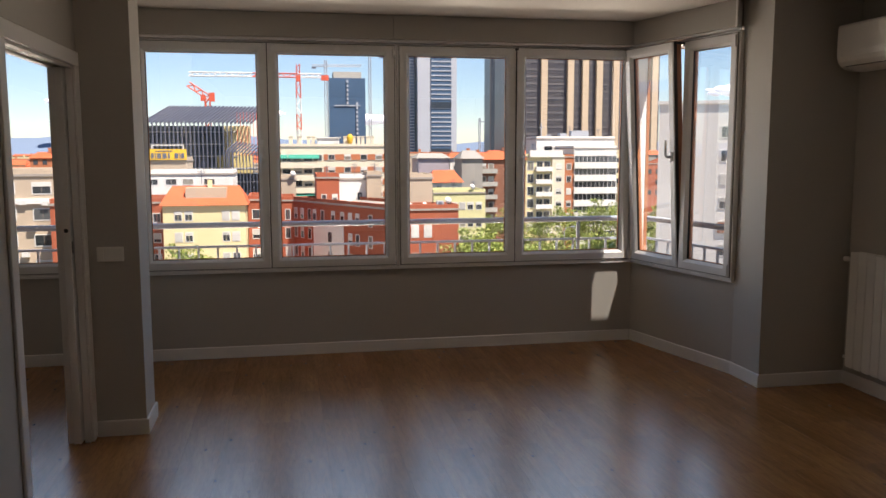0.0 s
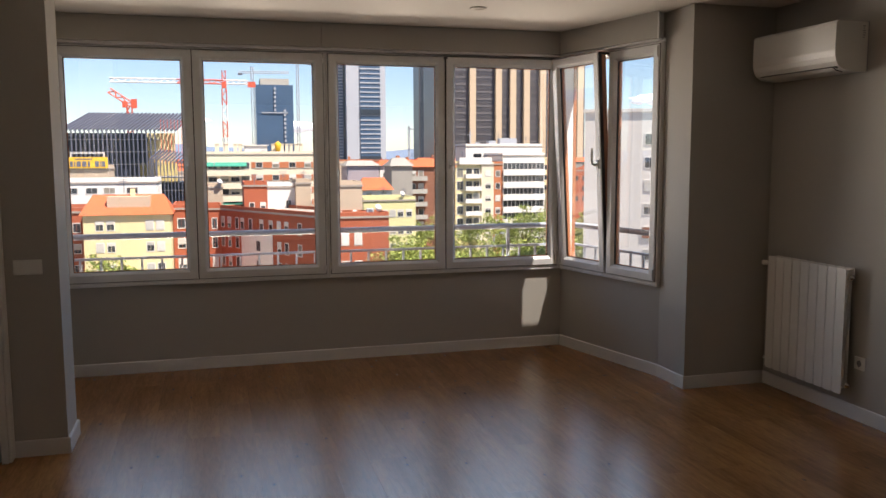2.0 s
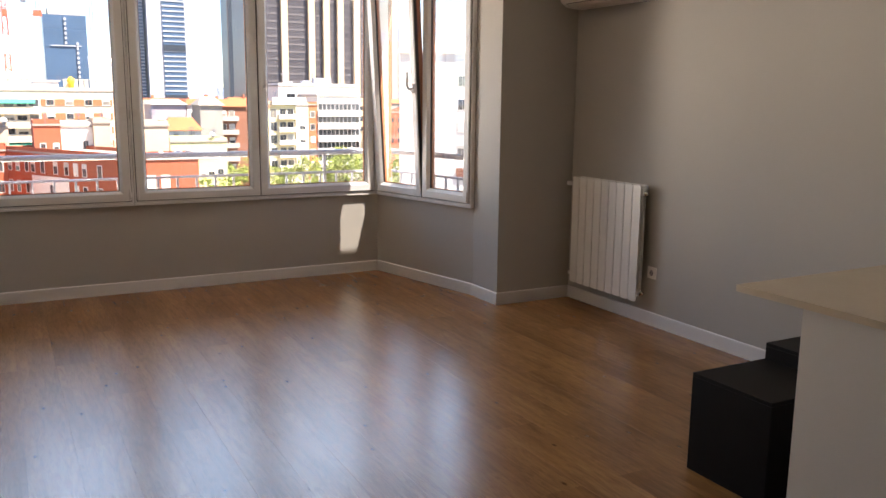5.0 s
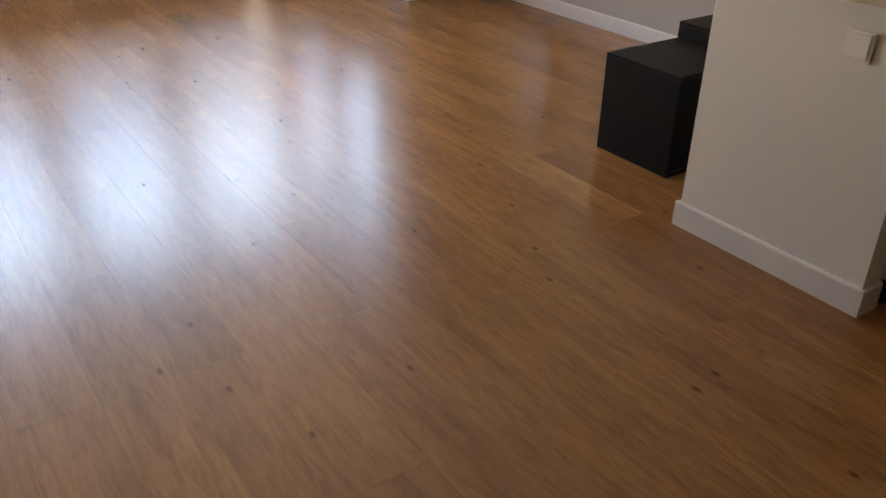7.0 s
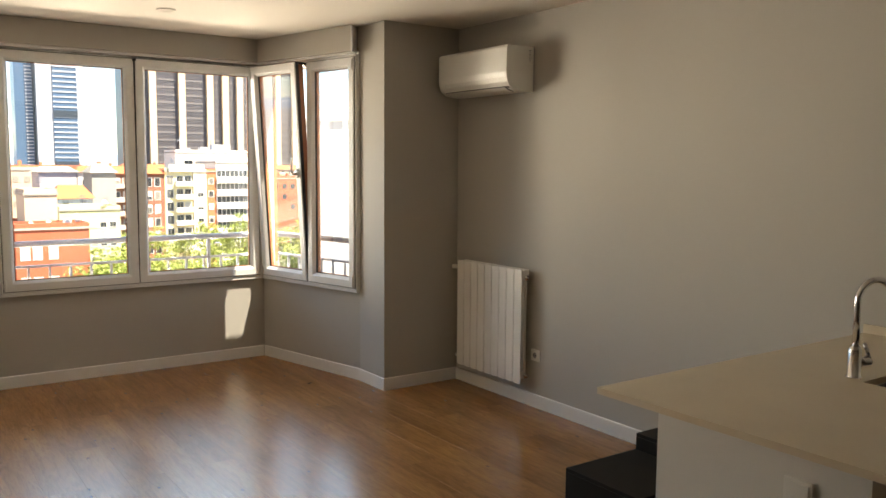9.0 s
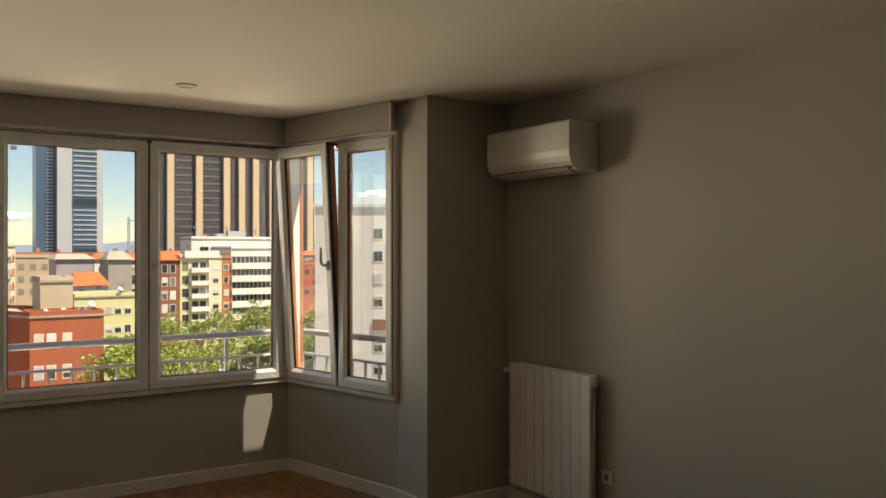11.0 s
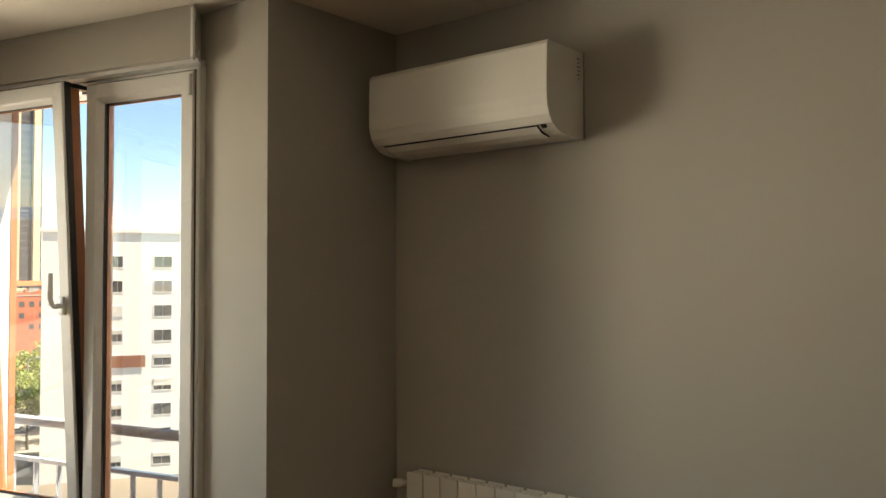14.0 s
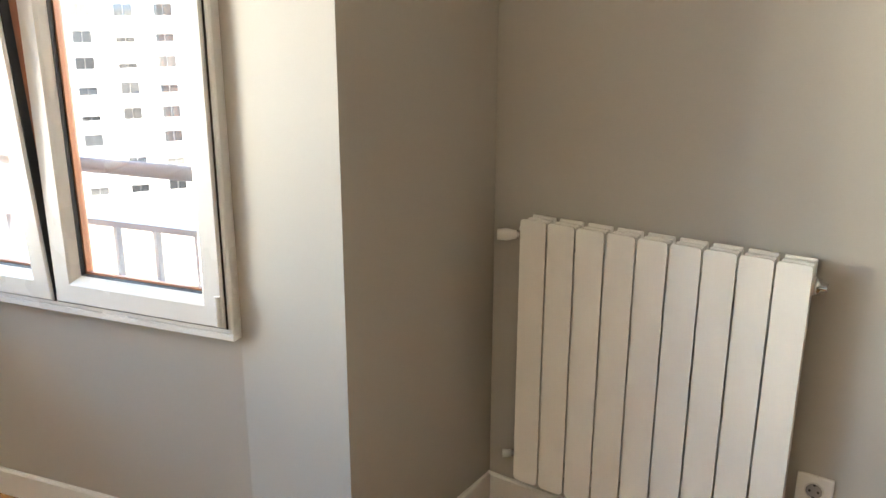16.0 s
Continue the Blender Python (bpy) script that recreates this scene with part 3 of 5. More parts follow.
# ------------------------------------------------------------------ air conditioner
def aircon():
    y0, y1, z0 = 3.864, 4.620, 2.075
    a = thing("air_conditioner", "white wall air conditioner indoor unit under the ceiling", "air conditioner", "", (EX, (y0 + y1) / 2, z0))
    hw = (y1 - y0) / 2
    prof = [(-0.001, 0.285), (-0.208, 0.285), (-0.218, 0.281), (-0.224, 0.272), (-0.226, 0.20), (-0.227, 0.12), (-0.224, 0.085), (-0.214, 0.055),
            (-0.196, 0.030), (-0.165, 0.012), (-0.12, 0.003), (-0.06, 0.0), (-0.001, 0.0)]
    body = [(x * 0.985 if x < -0.01 else x, z * 0.985 + 0.003) for x, z in prof]
    part("body", add_sweep(bmesh.new(), body, "y", -hw + 0.010, hw - 0.010), PLASTIC, a)
    for s in (-1, 1):
        part("side_cheek", add_sweep(bmesh.new(), prof, "y", s * (hw - 0.0095), s * hw), PLASTIC, a)
    # front panel, a thin shell over the body
    shell = [p for p in prof[1:9]]
    bm = bmesh.new()
    outerp = [(x - 0.003, z + (0.003 if i == 0 else 0)) for i, (x, z) in enumerate(shell)]
    inner = [(x + 0.003, z) for x, z in shell]
    add_sweep(bm, outerp + inner[::-1], "y", -hw + 0.0005, hw - 0.0005)
    part("front_panel", bm, PLASTIC, a)
    # air flap
    bm = bmesh.new()
    flap = [(-0.1925, 0.0245), (-0.165, 0.0085), (-0.125, 0.0), (-0.125, 0.004), (-0.163, 0.0125), (-0.190, 0.0285)]
    add_sweep(bm, flap, "y", -hw + 0.060, hw - 0.045)
    part("air_flap", bm, PLASTIC, a)
    bm = bmesh.new()
    seam = [(-0.1945, 0.0265), (-0.165, 0.0075), (-0.122, -0.0008), (-0.120, 0.004), (-0.163, 0.014), (-0.192, 0.032)]
    add_sweep(bm, seam, "y", -hw + 0.0590, -hw + 0.0598)
    add_sweep(bm, seam, "y", hw - 0.0448, hw - 0.0435)
    add_sweep(bm, [(-0.1952, 0.0272), (-0.1938, 0.0250), (-0.190, 0.0280), (-0.192, 0.0300)], "y", -hw + 0.0585, hw - 0.0435)
    part("flap_gap", bm, DARKPL, a)
    part("display_window", add_sweep(bmesh.new(), [(-0.1955, 0.0285), (-0.183, 0.0192), (-0.179, 0.0225), (-0.190, 0.033)], "y", -hw + 0.030, -hw + 0.045), DARKPL, a)
    # unreadable small marks on the right cheek, plain bars
    bm = bmesh.new()
    for k, (zz, ln) in enumerate(((0.258, 0.020), (0.245, 0.012), (0.232, 0.020), (0.219, 0.016), (0.206, 0.020), (0.193, 0.010))):
        add_box(bm, (-0.045 + 0.004 * (k % 2), -hw - 0.0006, zz), (-0.045 + 0.004 * (k % 2) + ln, -hw + 0.0004, zz + 0.005))
    part("side_marking", bm, GREYPL, a)
    bm = boxes(((-0.006, -hw - 0.003, 0.0), (-0.0005, hw + 0.003, 0.288)))
    part("wall_plate", bm, GREYPL, a)


aircon()


# ------------------------------------------------------------------ sockets and switches
def socket(y, z):
    s = thing("wall_socket", "white square wall socket under the radiator's end", "wall socket", "", (EX, y, z))
    part("plate", boxes(((-0.009, -0.041, -0.039), (-0.0005, 0.041, 0.039)), bevel=0.003, segments=2), PLASTIC, s)
    bm = bmesh.new()
    n = 24
    prof = [(0.0225, -0.0095), (0.0205, -0.0125), (0.0185, -0.0095), (0.0180, -0.0092)]
    rings = [[bm.verts.new((x, r * math.cos(2 * math.pi * k / n), r * math.sin(2 * math.pi * k / n))) for k in range(n)] for r, x in prof]
    for A, B in zip(rings, rings[1:]):
        for k in range(n):
            bm.faces.new((A[k], A[(k + 1) % n], B[(k + 1) % n], B[k]))
    part("rim", bm, PLASTIC, s)
    bm = bmesh.new()
    bmesh.ops.create_cone(bm, cap_ends=True, segments=24, radius1=0.0185, radius2=0.0185, depth=0.002, matrix=Matrix.Translation((-0.0095, 0, 0)) @ pose(0, 0, 0, 0, 90))
    part("well", bm, GREYPL, s)
    bm = bmesh.new()
    for dy in (-0.0095, 0.0095):
        bmesh.ops.create_cone(bm, cap_ends=True, segments=10, radius1=0.003, radius2=0.003, depth=0.002, matrix=Matrix.Translation((-0.0108, dy, 0)) @ pose(0, 0, 0, 0, 90))
    add_box(bm, (-0.0118, -0.003, 0.014), (-0.010, 0.003, 0.018))
    add_box(bm, (-0.0118, -0.003, -0.018), (-0.010, 0.003, -0.014))
    part("contact_hole", bm, DARKPL, s)


socket(3.796, 0.350)

sw = thing("light_switch", "white double light switch plate on the column", "light switch", "", (-0.903, 4.522, 1.021))
part("plate", boxes(((-0.070, -0.009, -0.040), (0.070, -0.0005, 0.040)), bevel=0.003, segments=2), PLASTIC, sw)
part("rocker", boxes(((-0.063, -0.013, -0.033), (-0.032, -0.0092, 0.033)), bevel=0.002), PLASTIC, sw)
part("rocker", boxes(((-0.030, -0.013, -0.033), (0.063, -0.0092, 0.033)), bevel=0.002), PLASTIC, sw)


# ------------------------------------------------------------------ kitchen peninsula
PXW = 2.142                    # end face of the peninsula's low wall
PY0, PY1 = 0.725, 1.395
structure("wall_peninsula", boxes(((PXW, PY0, -0.1), (PXW + 0.085, PY1, 0.852)), ((PXW + 0.0855, PY1 - 0.07, -0.1), (EX - 0.001, PY1, 0.852))), LIGHTENED_PAINT)
skirting("baseboard", (PXW, PY1), (PXW, PY0), -1, h=0.088, m0=0.014, m1=0.014)
skirting("baseboard", (PXW, PY0), (PXW + 0.085, PY0), -1, m0=0.0)
skirting("baseboard", (EX, PY1), (PXW, PY1), -1, m0=-0.015)
worktop = thing("worktop", "polished cream stone worktop with an undermounted sink on the peninsula", "worktop", "", (PXW, PY0, 0.854))
SX0, SX1, SY0, SY1 = 2.90, 3.42, 0.86, 1.165
bm = boxes(((-0.042, -0.055, 0), (SX0 - PXW, 0.893, 0.022)), ((SX1 - PXW, -0.055, 0), (EX - PXW - 0.001, 0.893, 0.022)),
           ((SX0 - PXW, -0.055, 0), (SX1 - PXW, SY0 - PY0, 0.022)), ((SX0 - PXW, SY1 - PY0, 0), (SX1 - PXW, 0.893, 0.022)))
bmesh.ops.remove_doubles(bm, verts=bm.verts, dist=0.0001)
part("slab", bm, QUARTZ, worktop)
part("upstand", boxes(((EX - PXW - 0.013, -0.055, 0.0225), (EX - PXW - 0.001, 0.893, 0.062)), bevel=0.002), QUARTZ, worktop)
sink = thing("kitchen_sink", "dark steel sink bowl set under the cream worktop", "sink", "", ((SX0 + SX1) / 2, (SY0 + SY1) / 2, 0.70))
hx, hy = (SX1 - SX0) / 2 - 0.001, (SY1 - SY0) / 2 - 0.001
part("bowl", boxes(((-hx, -hy, -0.02), (hx, hy, -0.004)), ((-hx, -hy, -0.004), (-hx + 0.006, hy, 0.152)), ((hx - 0.006, -hy, -0.004), (hx, hy, 0.152)),
                   ((-hx + 0.006, -hy, -0.004), (hx - 0.006, -hy + 0.006, 0.152)), ((-hx + 0.006, hy - 0.006, -0.004), (hx - 0.006, hy, 0.152))), STEEL, sink)
bm = bmesh.new()
bmesh.ops.create_cone(bm, cap_ends=True, segments=20, radius1=0.045, radius2=0.042, depth=0.004, matrix=Matrix.Translation((0, 0, -0.001)))
part("drain", bm, CHROME, sink, "round chrome drain")
tap = thing("kitchen_tap", "chrome swan-neck kitchen mixer tap with a side lever", "tap", "", (2.935, 1.215, 0.876))
part("base", tube([(0, 0, 0.0), (0, 0, 0.006), (0, 0, 0.008), (0, 0, 0.10), (0, 0, 0.112)], [0.027, 0.027, 0.022, 0.022, 0.016], 20), CHROME, tap, "", True)
arc = Vector((0.075, -0.020, 0)).normalized()
pts = [Vector((0, 0, 0.10)), Vector((0, 0, 0.20))]
for k in range(17):
    a = math.pi * k / 16
    pts.append(arc * (0.078 - 0.078 * math.cos(a)) + Vector((0, 0, 0.265 + 0.074 * math.sin(a))))
pts.append(arc * 0.156 + Vector((0, 0, 0.225)))
bm = bmesh.new()
flat = Vector((-arc.y, arc.x, 0))
rings = []
for k, p in enumerate(pts):
    d = (pts[min(k + 1, len(pts) - 1)] - pts[max(k - 1, 0)]).normalized()
    up = flat.cross(d)
    rings.append([bm.verts.new(p + (flat * math.cos(2 * math.pi * q / 16) + up * math.sin(2 * math.pi * q / 16)) * 0.0115) for q in range(16)])
for A, B in zip(rings, rings[1:]):
    for q in range(16):
        bm.faces.new((A[q], A[(q + 1) % 16], B[(q + 1) % 16], B[q]))
bm.faces.new(rings[0][::-1])
bm.faces.new(rings[-1])
part("spout", bm, CHROME, tap, "", True)
part("lever", tube([(0.018, -0.004, 0.052), (0.030, -0.008, 0.052), (0.058, -0.015, 0.052), (0.066, -0.017, 0.053)], [0.014, 0.018, 0.019, 0.015], 18), CHROME, tap, "", True)
part("lever_arm", tube([(0.062, -0.016, 0.060), (0.052, -0.014, 0.090), (0.040, -0.011, 0.118)], [0.010, 0.0085, 0.006], 14), CHROME, tap, "", True)

psw = thing("light_switch", "white single light switch on the end of the kitchen peninsula", "light switch", "", (PXW, 0.915, 0.740))
part("plate", boxes(((-0.010, -0.042, -0.041), (-0.0005, 0.042, 0.041)), bevel=0.003, segments=2), PLASTIC, psw)
part("rocker", boxes(((-0.014, -0.033, -0.033), (-0.0102, 0.033, 0.033)), bevel=0.002), PLASTIC, psw)

wash = thing("dishwasher", "white built-under dishwasher beside the peninsula's end wall", "dishwasher", "", (2.535, 0.94, 0.0))
part("cabinet", boxes(((-0.300, -0.245, 0.09), (0.300, 0.37, 0.845)), bevel=0.003), ENAMEL, wash)
part("door", boxes(((-0.298, -0.275, 0.13), (0.298, -0.247, 0.72)), bevel=0.008, segments=2), ENAMEL, wash)
part("control_panel", boxes(((-0.298, -0.270, 0.725), (0.298, -0.247, 0.845)), bevel=0.006, segments=2), ENAMEL, wash)
part("plinth", boxes(((-0.28, -0.20, 0.012), (0.28, 0.30, 0.088))), GREYPL, wash, "grey plinth")
for fx in (-0.26, 0.26):
    part("foot", tube([(fx, -0.215, 0.0), (fx, -0.215, 0.09)], 0.014, 10), DARKPL, wash)
unit = thing("kitchen_base_cabinet", "white kitchen base cabinet under the sink", "cabinet", "", (3.285, 0.94, 0.0))
part("carcass", boxes(((-0.44, -0.22, 0.10), (0.44, 0.37, 0.66)), ((-0.44, -0.22, 0.66), (-0.42, 0.37, 0.85)), ((0.42, -0.22, 0.66), (0.44, 0.37, 0.85))), PANEL, unit)
part("door", boxes(((-0.437, -0.242, 0.11), (-0.002, -0.222, 0.845)), bevel=0.002), PANEL, unit)
part("door", boxes(((0.002, -0.242, 0.11), (0.437, -0.222, 0.845)), bevel=0.002), PANEL, unit)
part("plinth", boxes(((-0.44, -0.18, 0.0), (0.44, -0.16, 0.098))), PANEL, unit)


# ------------------------------------------------------------------ the two black storage boxes
def cube_unit(x0, x1, y0, y1, h, label):
    t = 0.016
    u = thing("storage_cube", label, "storage box", "black storage boxes", ((x0 + x1) / 2, (y0 + y1) / 2, 0))
    a, b = (x1 - x0) / 2, (y1 - y0) / 2
    part("top", boxes(((-a, -b, h - t), (a, b, h)), bevel=0.0015), BLACK, u)
    part("base", boxes(((-a + t, -b, 0.0), (a - t, b, t)), bevel=0.001), BLACK, u)
    part("side", boxes(((-a, -b, 0), (-a + t, b, h - t - 0.0004)), bevel=0.001), BLACK, u)
    part("side", boxes(((a - t, -b, 0), (a, b, h - t - 0.0004)), bevel=0.001), BLACK, u)
    part("back", boxes(((-a + t, b - 0.008, t), (a - t, b - 0.001, h - t - 0.0004))), BLACK, u)
    part("front", boxes(((-a + t + 0.001, -b + 0.012, t + 0.002), (a - t - 0.001, -b + 0.026, h - t - 0.002))), BLACK, u, "recessed black front board")


cube_unit(2.392, 2.795, 1.680, 2.064, 0.402, "low black square storage box standing on the wooden floor")
cube_unit(2.799, 3.202, 1.665, 2.066, 0.470, "taller black square storage box beside the low one")


# ------------------------------------------------------------------ railing outside the windows
def railing():
    r = tagged(new("railing"), "grey-blue metal balcony railing outside the windows", "railing", "", "structure")
    r.location = (0, 6.45, 0)
    off = Vector((0, -6.45, 0))
    side = -RN * 0.25
    k0 = Vector((*CORNER, 0)) + side
    t = (6.45 - k0.y) / RD.y
    corner = k0 + RD * t
    end = Vector((*BEND, 0)) + side + RD * 0.12
    line = [Vector((-4.2, 6.45, 0)), corner, end]
    up = Vector((0, 0, 1))
    part("handrail", tube([p + off + up * 1.0 for p in line], 0.0225, 12), RAILMET, r, "", True)
    bm = bmesh.new()
    for z in (0.822, 0.06):
        for a, b in ((line[0], line[1]), (line[1], line[2])):
            d = (b - a).normalized()
            n = Vector((-d.y, d.x, 0)) * 0.012
            for dz in (0.0,):
                a2, b2 = a + off + up * z, b + off + up * z
                vs = [bm.verts.new(p) for p in (a2 - n, b2 - n, b2 + n, a2 + n)]
                ws = [bm.verts.new(v.co + up * 0.018) for v in vs]
                bm.faces.new(vs[::-1])
                bm.faces.new(ws)
                for i in range(4):
                    bm.faces.new((vs[i], vs[(i + 1) % 4], ws[(i + 1) % 4], ws[i]))
    part("rail", bm, RAILMET, r)
    bar = boxes(((-0.008, -0.008, 0.078), (0.008, 0.008, 0.822)))
    first = None
    for a, b, step in ((line[0], line[1], 0.146), (line[1], line[2], 0.146)):
        n = int((b - a).length / step)
        for i in range(n + 1):
            p = a + (b - a).normalized() * step * (i + 0.4) + off
            if first is None:
                first = part("baluster", bar, RAILMET, r)
                o = first
            else:
                o = new("baluster", first.data)
                o.parent = r
            o.location = p
    post = boxes(((-0.012, -0.012, -0.02), (0.012, 0.012, 0.98)))
    pf = None
    for x in (-3.4, -1.96, 0.52 + 1.95, 2.98):
        if pf is None:
            o = pf = part("post", post, RAILMET, r)
        else:
            o = new("post", pf.data)
            o.parent = r
        o.location = (x, 0, 0)
    slab = [(-4.3, 6.3301), (2.86, 6.3301), (outer[1][0] + 0.02, outer[1][1]), (end.x + 0.12, end.y), (corner.x + 0.1, 6.56), (-4.3, 6.56)]
    structure("balcony_slab", prism(slab, -0.2, -0.02), CONCRETE)


# ------------------------------------------------------------------ the town
GZ = -22.0
CONCRETE = mottled("weathered_concrete", (0.40, 0.38, 0.34), 0.85, 3, 0.2, 0.15, 0.2, dist=0.01)
CREAM = mottled("cream_render", (0.70, 0.60, 0.34), 0.85, 4, 0.15, 0.06, 0.1, dist=0.01)
YELLOWG = mottled("pale_yellow_render", (0.62, 0.58, 0.30), 0.85, 4, 0.15, 0.06, 0.1, dist=0.01)
PALECREAM = mottled("pale_cream_render", (0.68, 0.60, 0.46), 0.85, 4, 0.15, 0.08, 0.1, dist=0.01)
BEIGE = mottled("beige_render", (0.48, 0.38, 0.28), 0.85, 4, 0.12, 0.12, 0.1, dist=0.01)
REDBR = mottled("red_brick", (0.36, 0.095, 0.045), 0.85, 6, 0.15, 0.12, 0.2, dist=0.01)
ORBR = mottled("orange_brick", (0.44, 0.15, 0.065), 0.85, 6, 0.15, 0.12, 0.2, dist=0.01)
BROWNBR = mottled("brown_brick", (0.24, 0.10, 0.06), 0.85, 6, 0.15, 0.15, 0.2, dist=0.01)
WHITER = mottled("white_render", (0.74, 0.71, 0.66), 0.8, 4, 0.12, 0.05, 0.1, dist=0.01)
PURPLE = mottled("mauve_grey_render", (0.36, 0.31, 0.34), 0.85, 3, 0.12, 0.12, 0.1, dist=0.01)
GREYR = mottled("grey_stained_render", (0.30, 0.28, 0.25), 0.9, 2, 0.1, 0.25, 0.1, dist=0.01)
TILES = mottled("orange_roof_tiles", (0.50, 0.115, 0.040), 0.8, 8, 0.4, 0.2, 0.3, dist=0.03)
FLATROOF = mottled("gravel_roof", (0.33, 0.29, 0.25), 0.9, 4, 0.2, 0.15, 0.2)
SHUTTER = mottled("white_roller_shutter", (0.62, 0.60, 0.55), 0.6, 6, 0.5, 0.08, 0.1, spread=0.35)
WFRAME = mottled("pale_window_frame", (0.66, 0.64, 0.60), 0.6, 6, 0.5, 0.05, 0.0)
AWNING = mottled("green_awning", (0.03, 0.24, 0.17), 0.8, 6, 0.5, 0.1, 0.1)
YELLOWS = mottled("yellow_sign_board", (0.75, 0.45, 0.03), 0.6, 6, 0.5, 0.05, 0.0)
DARKMET = mottled("dark_blue_grey_steel", (0.10, 0.11, 0.15), 0.5, 5, 0.4, 0.1, 0.1)
CRANERED = mottled("red_crane_paint", (0.62, 0.10, 0.05), 0.6, 5, 0.4, 0.1, 0.0)
CRANEWH = mottled("white_crane_paint", (0.75, 0.72, 0.70), 0.6, 5, 0.4, 0.1, 0.0)
TOWERBLUE = mottled("blue_tower_glass", (0.055, 0.10, 0.17), 0.25, 0.02, 0.01, 0.15, 0.0)
TOWERDARK = mottled("dark_tower_glass", (0.030, 0.040, 0.055), 0.3, 0.03, 0.02, 0.15, 0.0)
TOWERGREY = mottled("pale_grey_cladding", (0.40, 0.42, 0.46), 0.5, 0.05, 0.02, 0.05, 0.0)
SLABDARK = mottled("bronze_curtain_wall", (0.085, 0.075, 0.075), 0.35, 0.2, 0.05, 0.2, 0.0, spread=0.3)
BANDM = mottled("bronze_floor_band", (0.15, 0.135, 0.13), 0.5, 0.2, 0.05, 0.1, 0.0)
FINBEIGE = mottled("beige_stone_fin", (0.55, 0.43, 0.30), 0.8, 0.5, 0.05, 0.06, 0.0)
SCAFF = mottled("yellow_scaffold_net", (0.60, 0.48, 0.20), 0.85, 1.5, 0.3, 0.2, 0.2, dist=0.03)
ASPHALT = mottled("asphalt", (0.075, 0.072, 0.070), 0.9, 3, 0.08, 0.15, 0.1)
PAVE = mottled("pavement_slabs", (0.30, 0.27, 0.23), 0.9, 3, 0.08, 0.12, 0.1)
LAND = mottled("town_ground", (0.17, 0.14, 0.11), 0.95, 0.5, 0.02, 0.25, 0.0)
# the haze of distance is put into the hills' blue base colour
HILL = mottled("haze_tinted_hills", (0.14, 0.19, 0.27), 1.0, 0.004, 0.001, 0.08, 0.0)
BARK = mottled("bark", (0.10, 0.075, 0.055), 0.9, 12, 1.5, 0.25, 0.4, dist=0.02)
LEAFM, lnt, lb = node_mat("plane_tree_leaves", 0.6, 0, (0.09, 0.13, 0.03))
lg = lnt.nodes.new("ShaderNodeNewGeometry")
lcol = ramp(lnt, lg.outputs["Random Per Island"], [(0.0, (0.10, 0.15, 0.025)), (0.5, (0.22, 0.28, 0.05)), (1.0, (0.36, 0.38, 0.09))])
lnt.links.new(lcol, lb.inputs["Base Color"])
DGLASS, dnt, db = node_mat("dark_window_pane", 0.12, 0, (0.035, 0.042, 0.05))
doi = dnt.nodes.new("ShaderNodeObjectInfo")
dnt.links.new(ramp(dnt, doi.outputs["Random"], [(0.0, (0.02, 0.025, 0.03)), (0.7, (0.06, 0.07, 0.08)), (1.0, (0.28, 0.26, 0.22))]), db.inputs["Base Color"])

railing()

# pieces of windows, one mesh for each size
_win = {}


def window_set(w, h, kind):
    key = (round(w, 2), round(h, 2), kind)
    if key not in _win:
        fr = ring_frame(w, h, [(-0.05, 0.0), (-0.05, -0.05), (0.055, -0.05), (0.055, 0.0)])
        me = bpy.data.meshes.new("window")
        fr.to_mesh(me)
        fr.free()
        me.materials.append(WFRAME)
        pane = boxes(((0.05, -0.03, 0.05), (w / 2 - 0.025, -0.01, h - 0.05)), ((w / 2 + 0.025, -0.03, 0.05), (w - 0.05, -0.01, h - 0.05)))
        pm = bpy.data.meshes.new("pane")
        pane.to_mesh(pm)
        pane.free()
        pm.materials.append(DGLASS)
        sm = []
        for part_h in (0.35, 0.6, 0.95):
            sh = boxes(((0.05, -0.085, h * (1 - part_h)), (w - 0.05, -0.055, h - 0.05)))
            m = bpy.data.meshes.new("shutter")
            sh.to_mesh(m)
            sh.free()
            m.materials.append(SHUTTER)
            sm.append(m)
        _win[key] = (me, pm, sm)
    return _win[key]


rng = random.Random(7)


def put_window(house, x, z, w, h, shutters=0.5, y=0.0):
    fr, pm, sm = window_set(w, h, 0)
    o = new("window", fr)
    o.parent = house
    o.location = (x, y, z)
    p = new("pane", pm)
    p.parent = o
    if rng.random() < shutters:
        s = new("shutter", sm[rng.choice((0, 0, 1, 1, 2))])
        s.parent = o
    return o


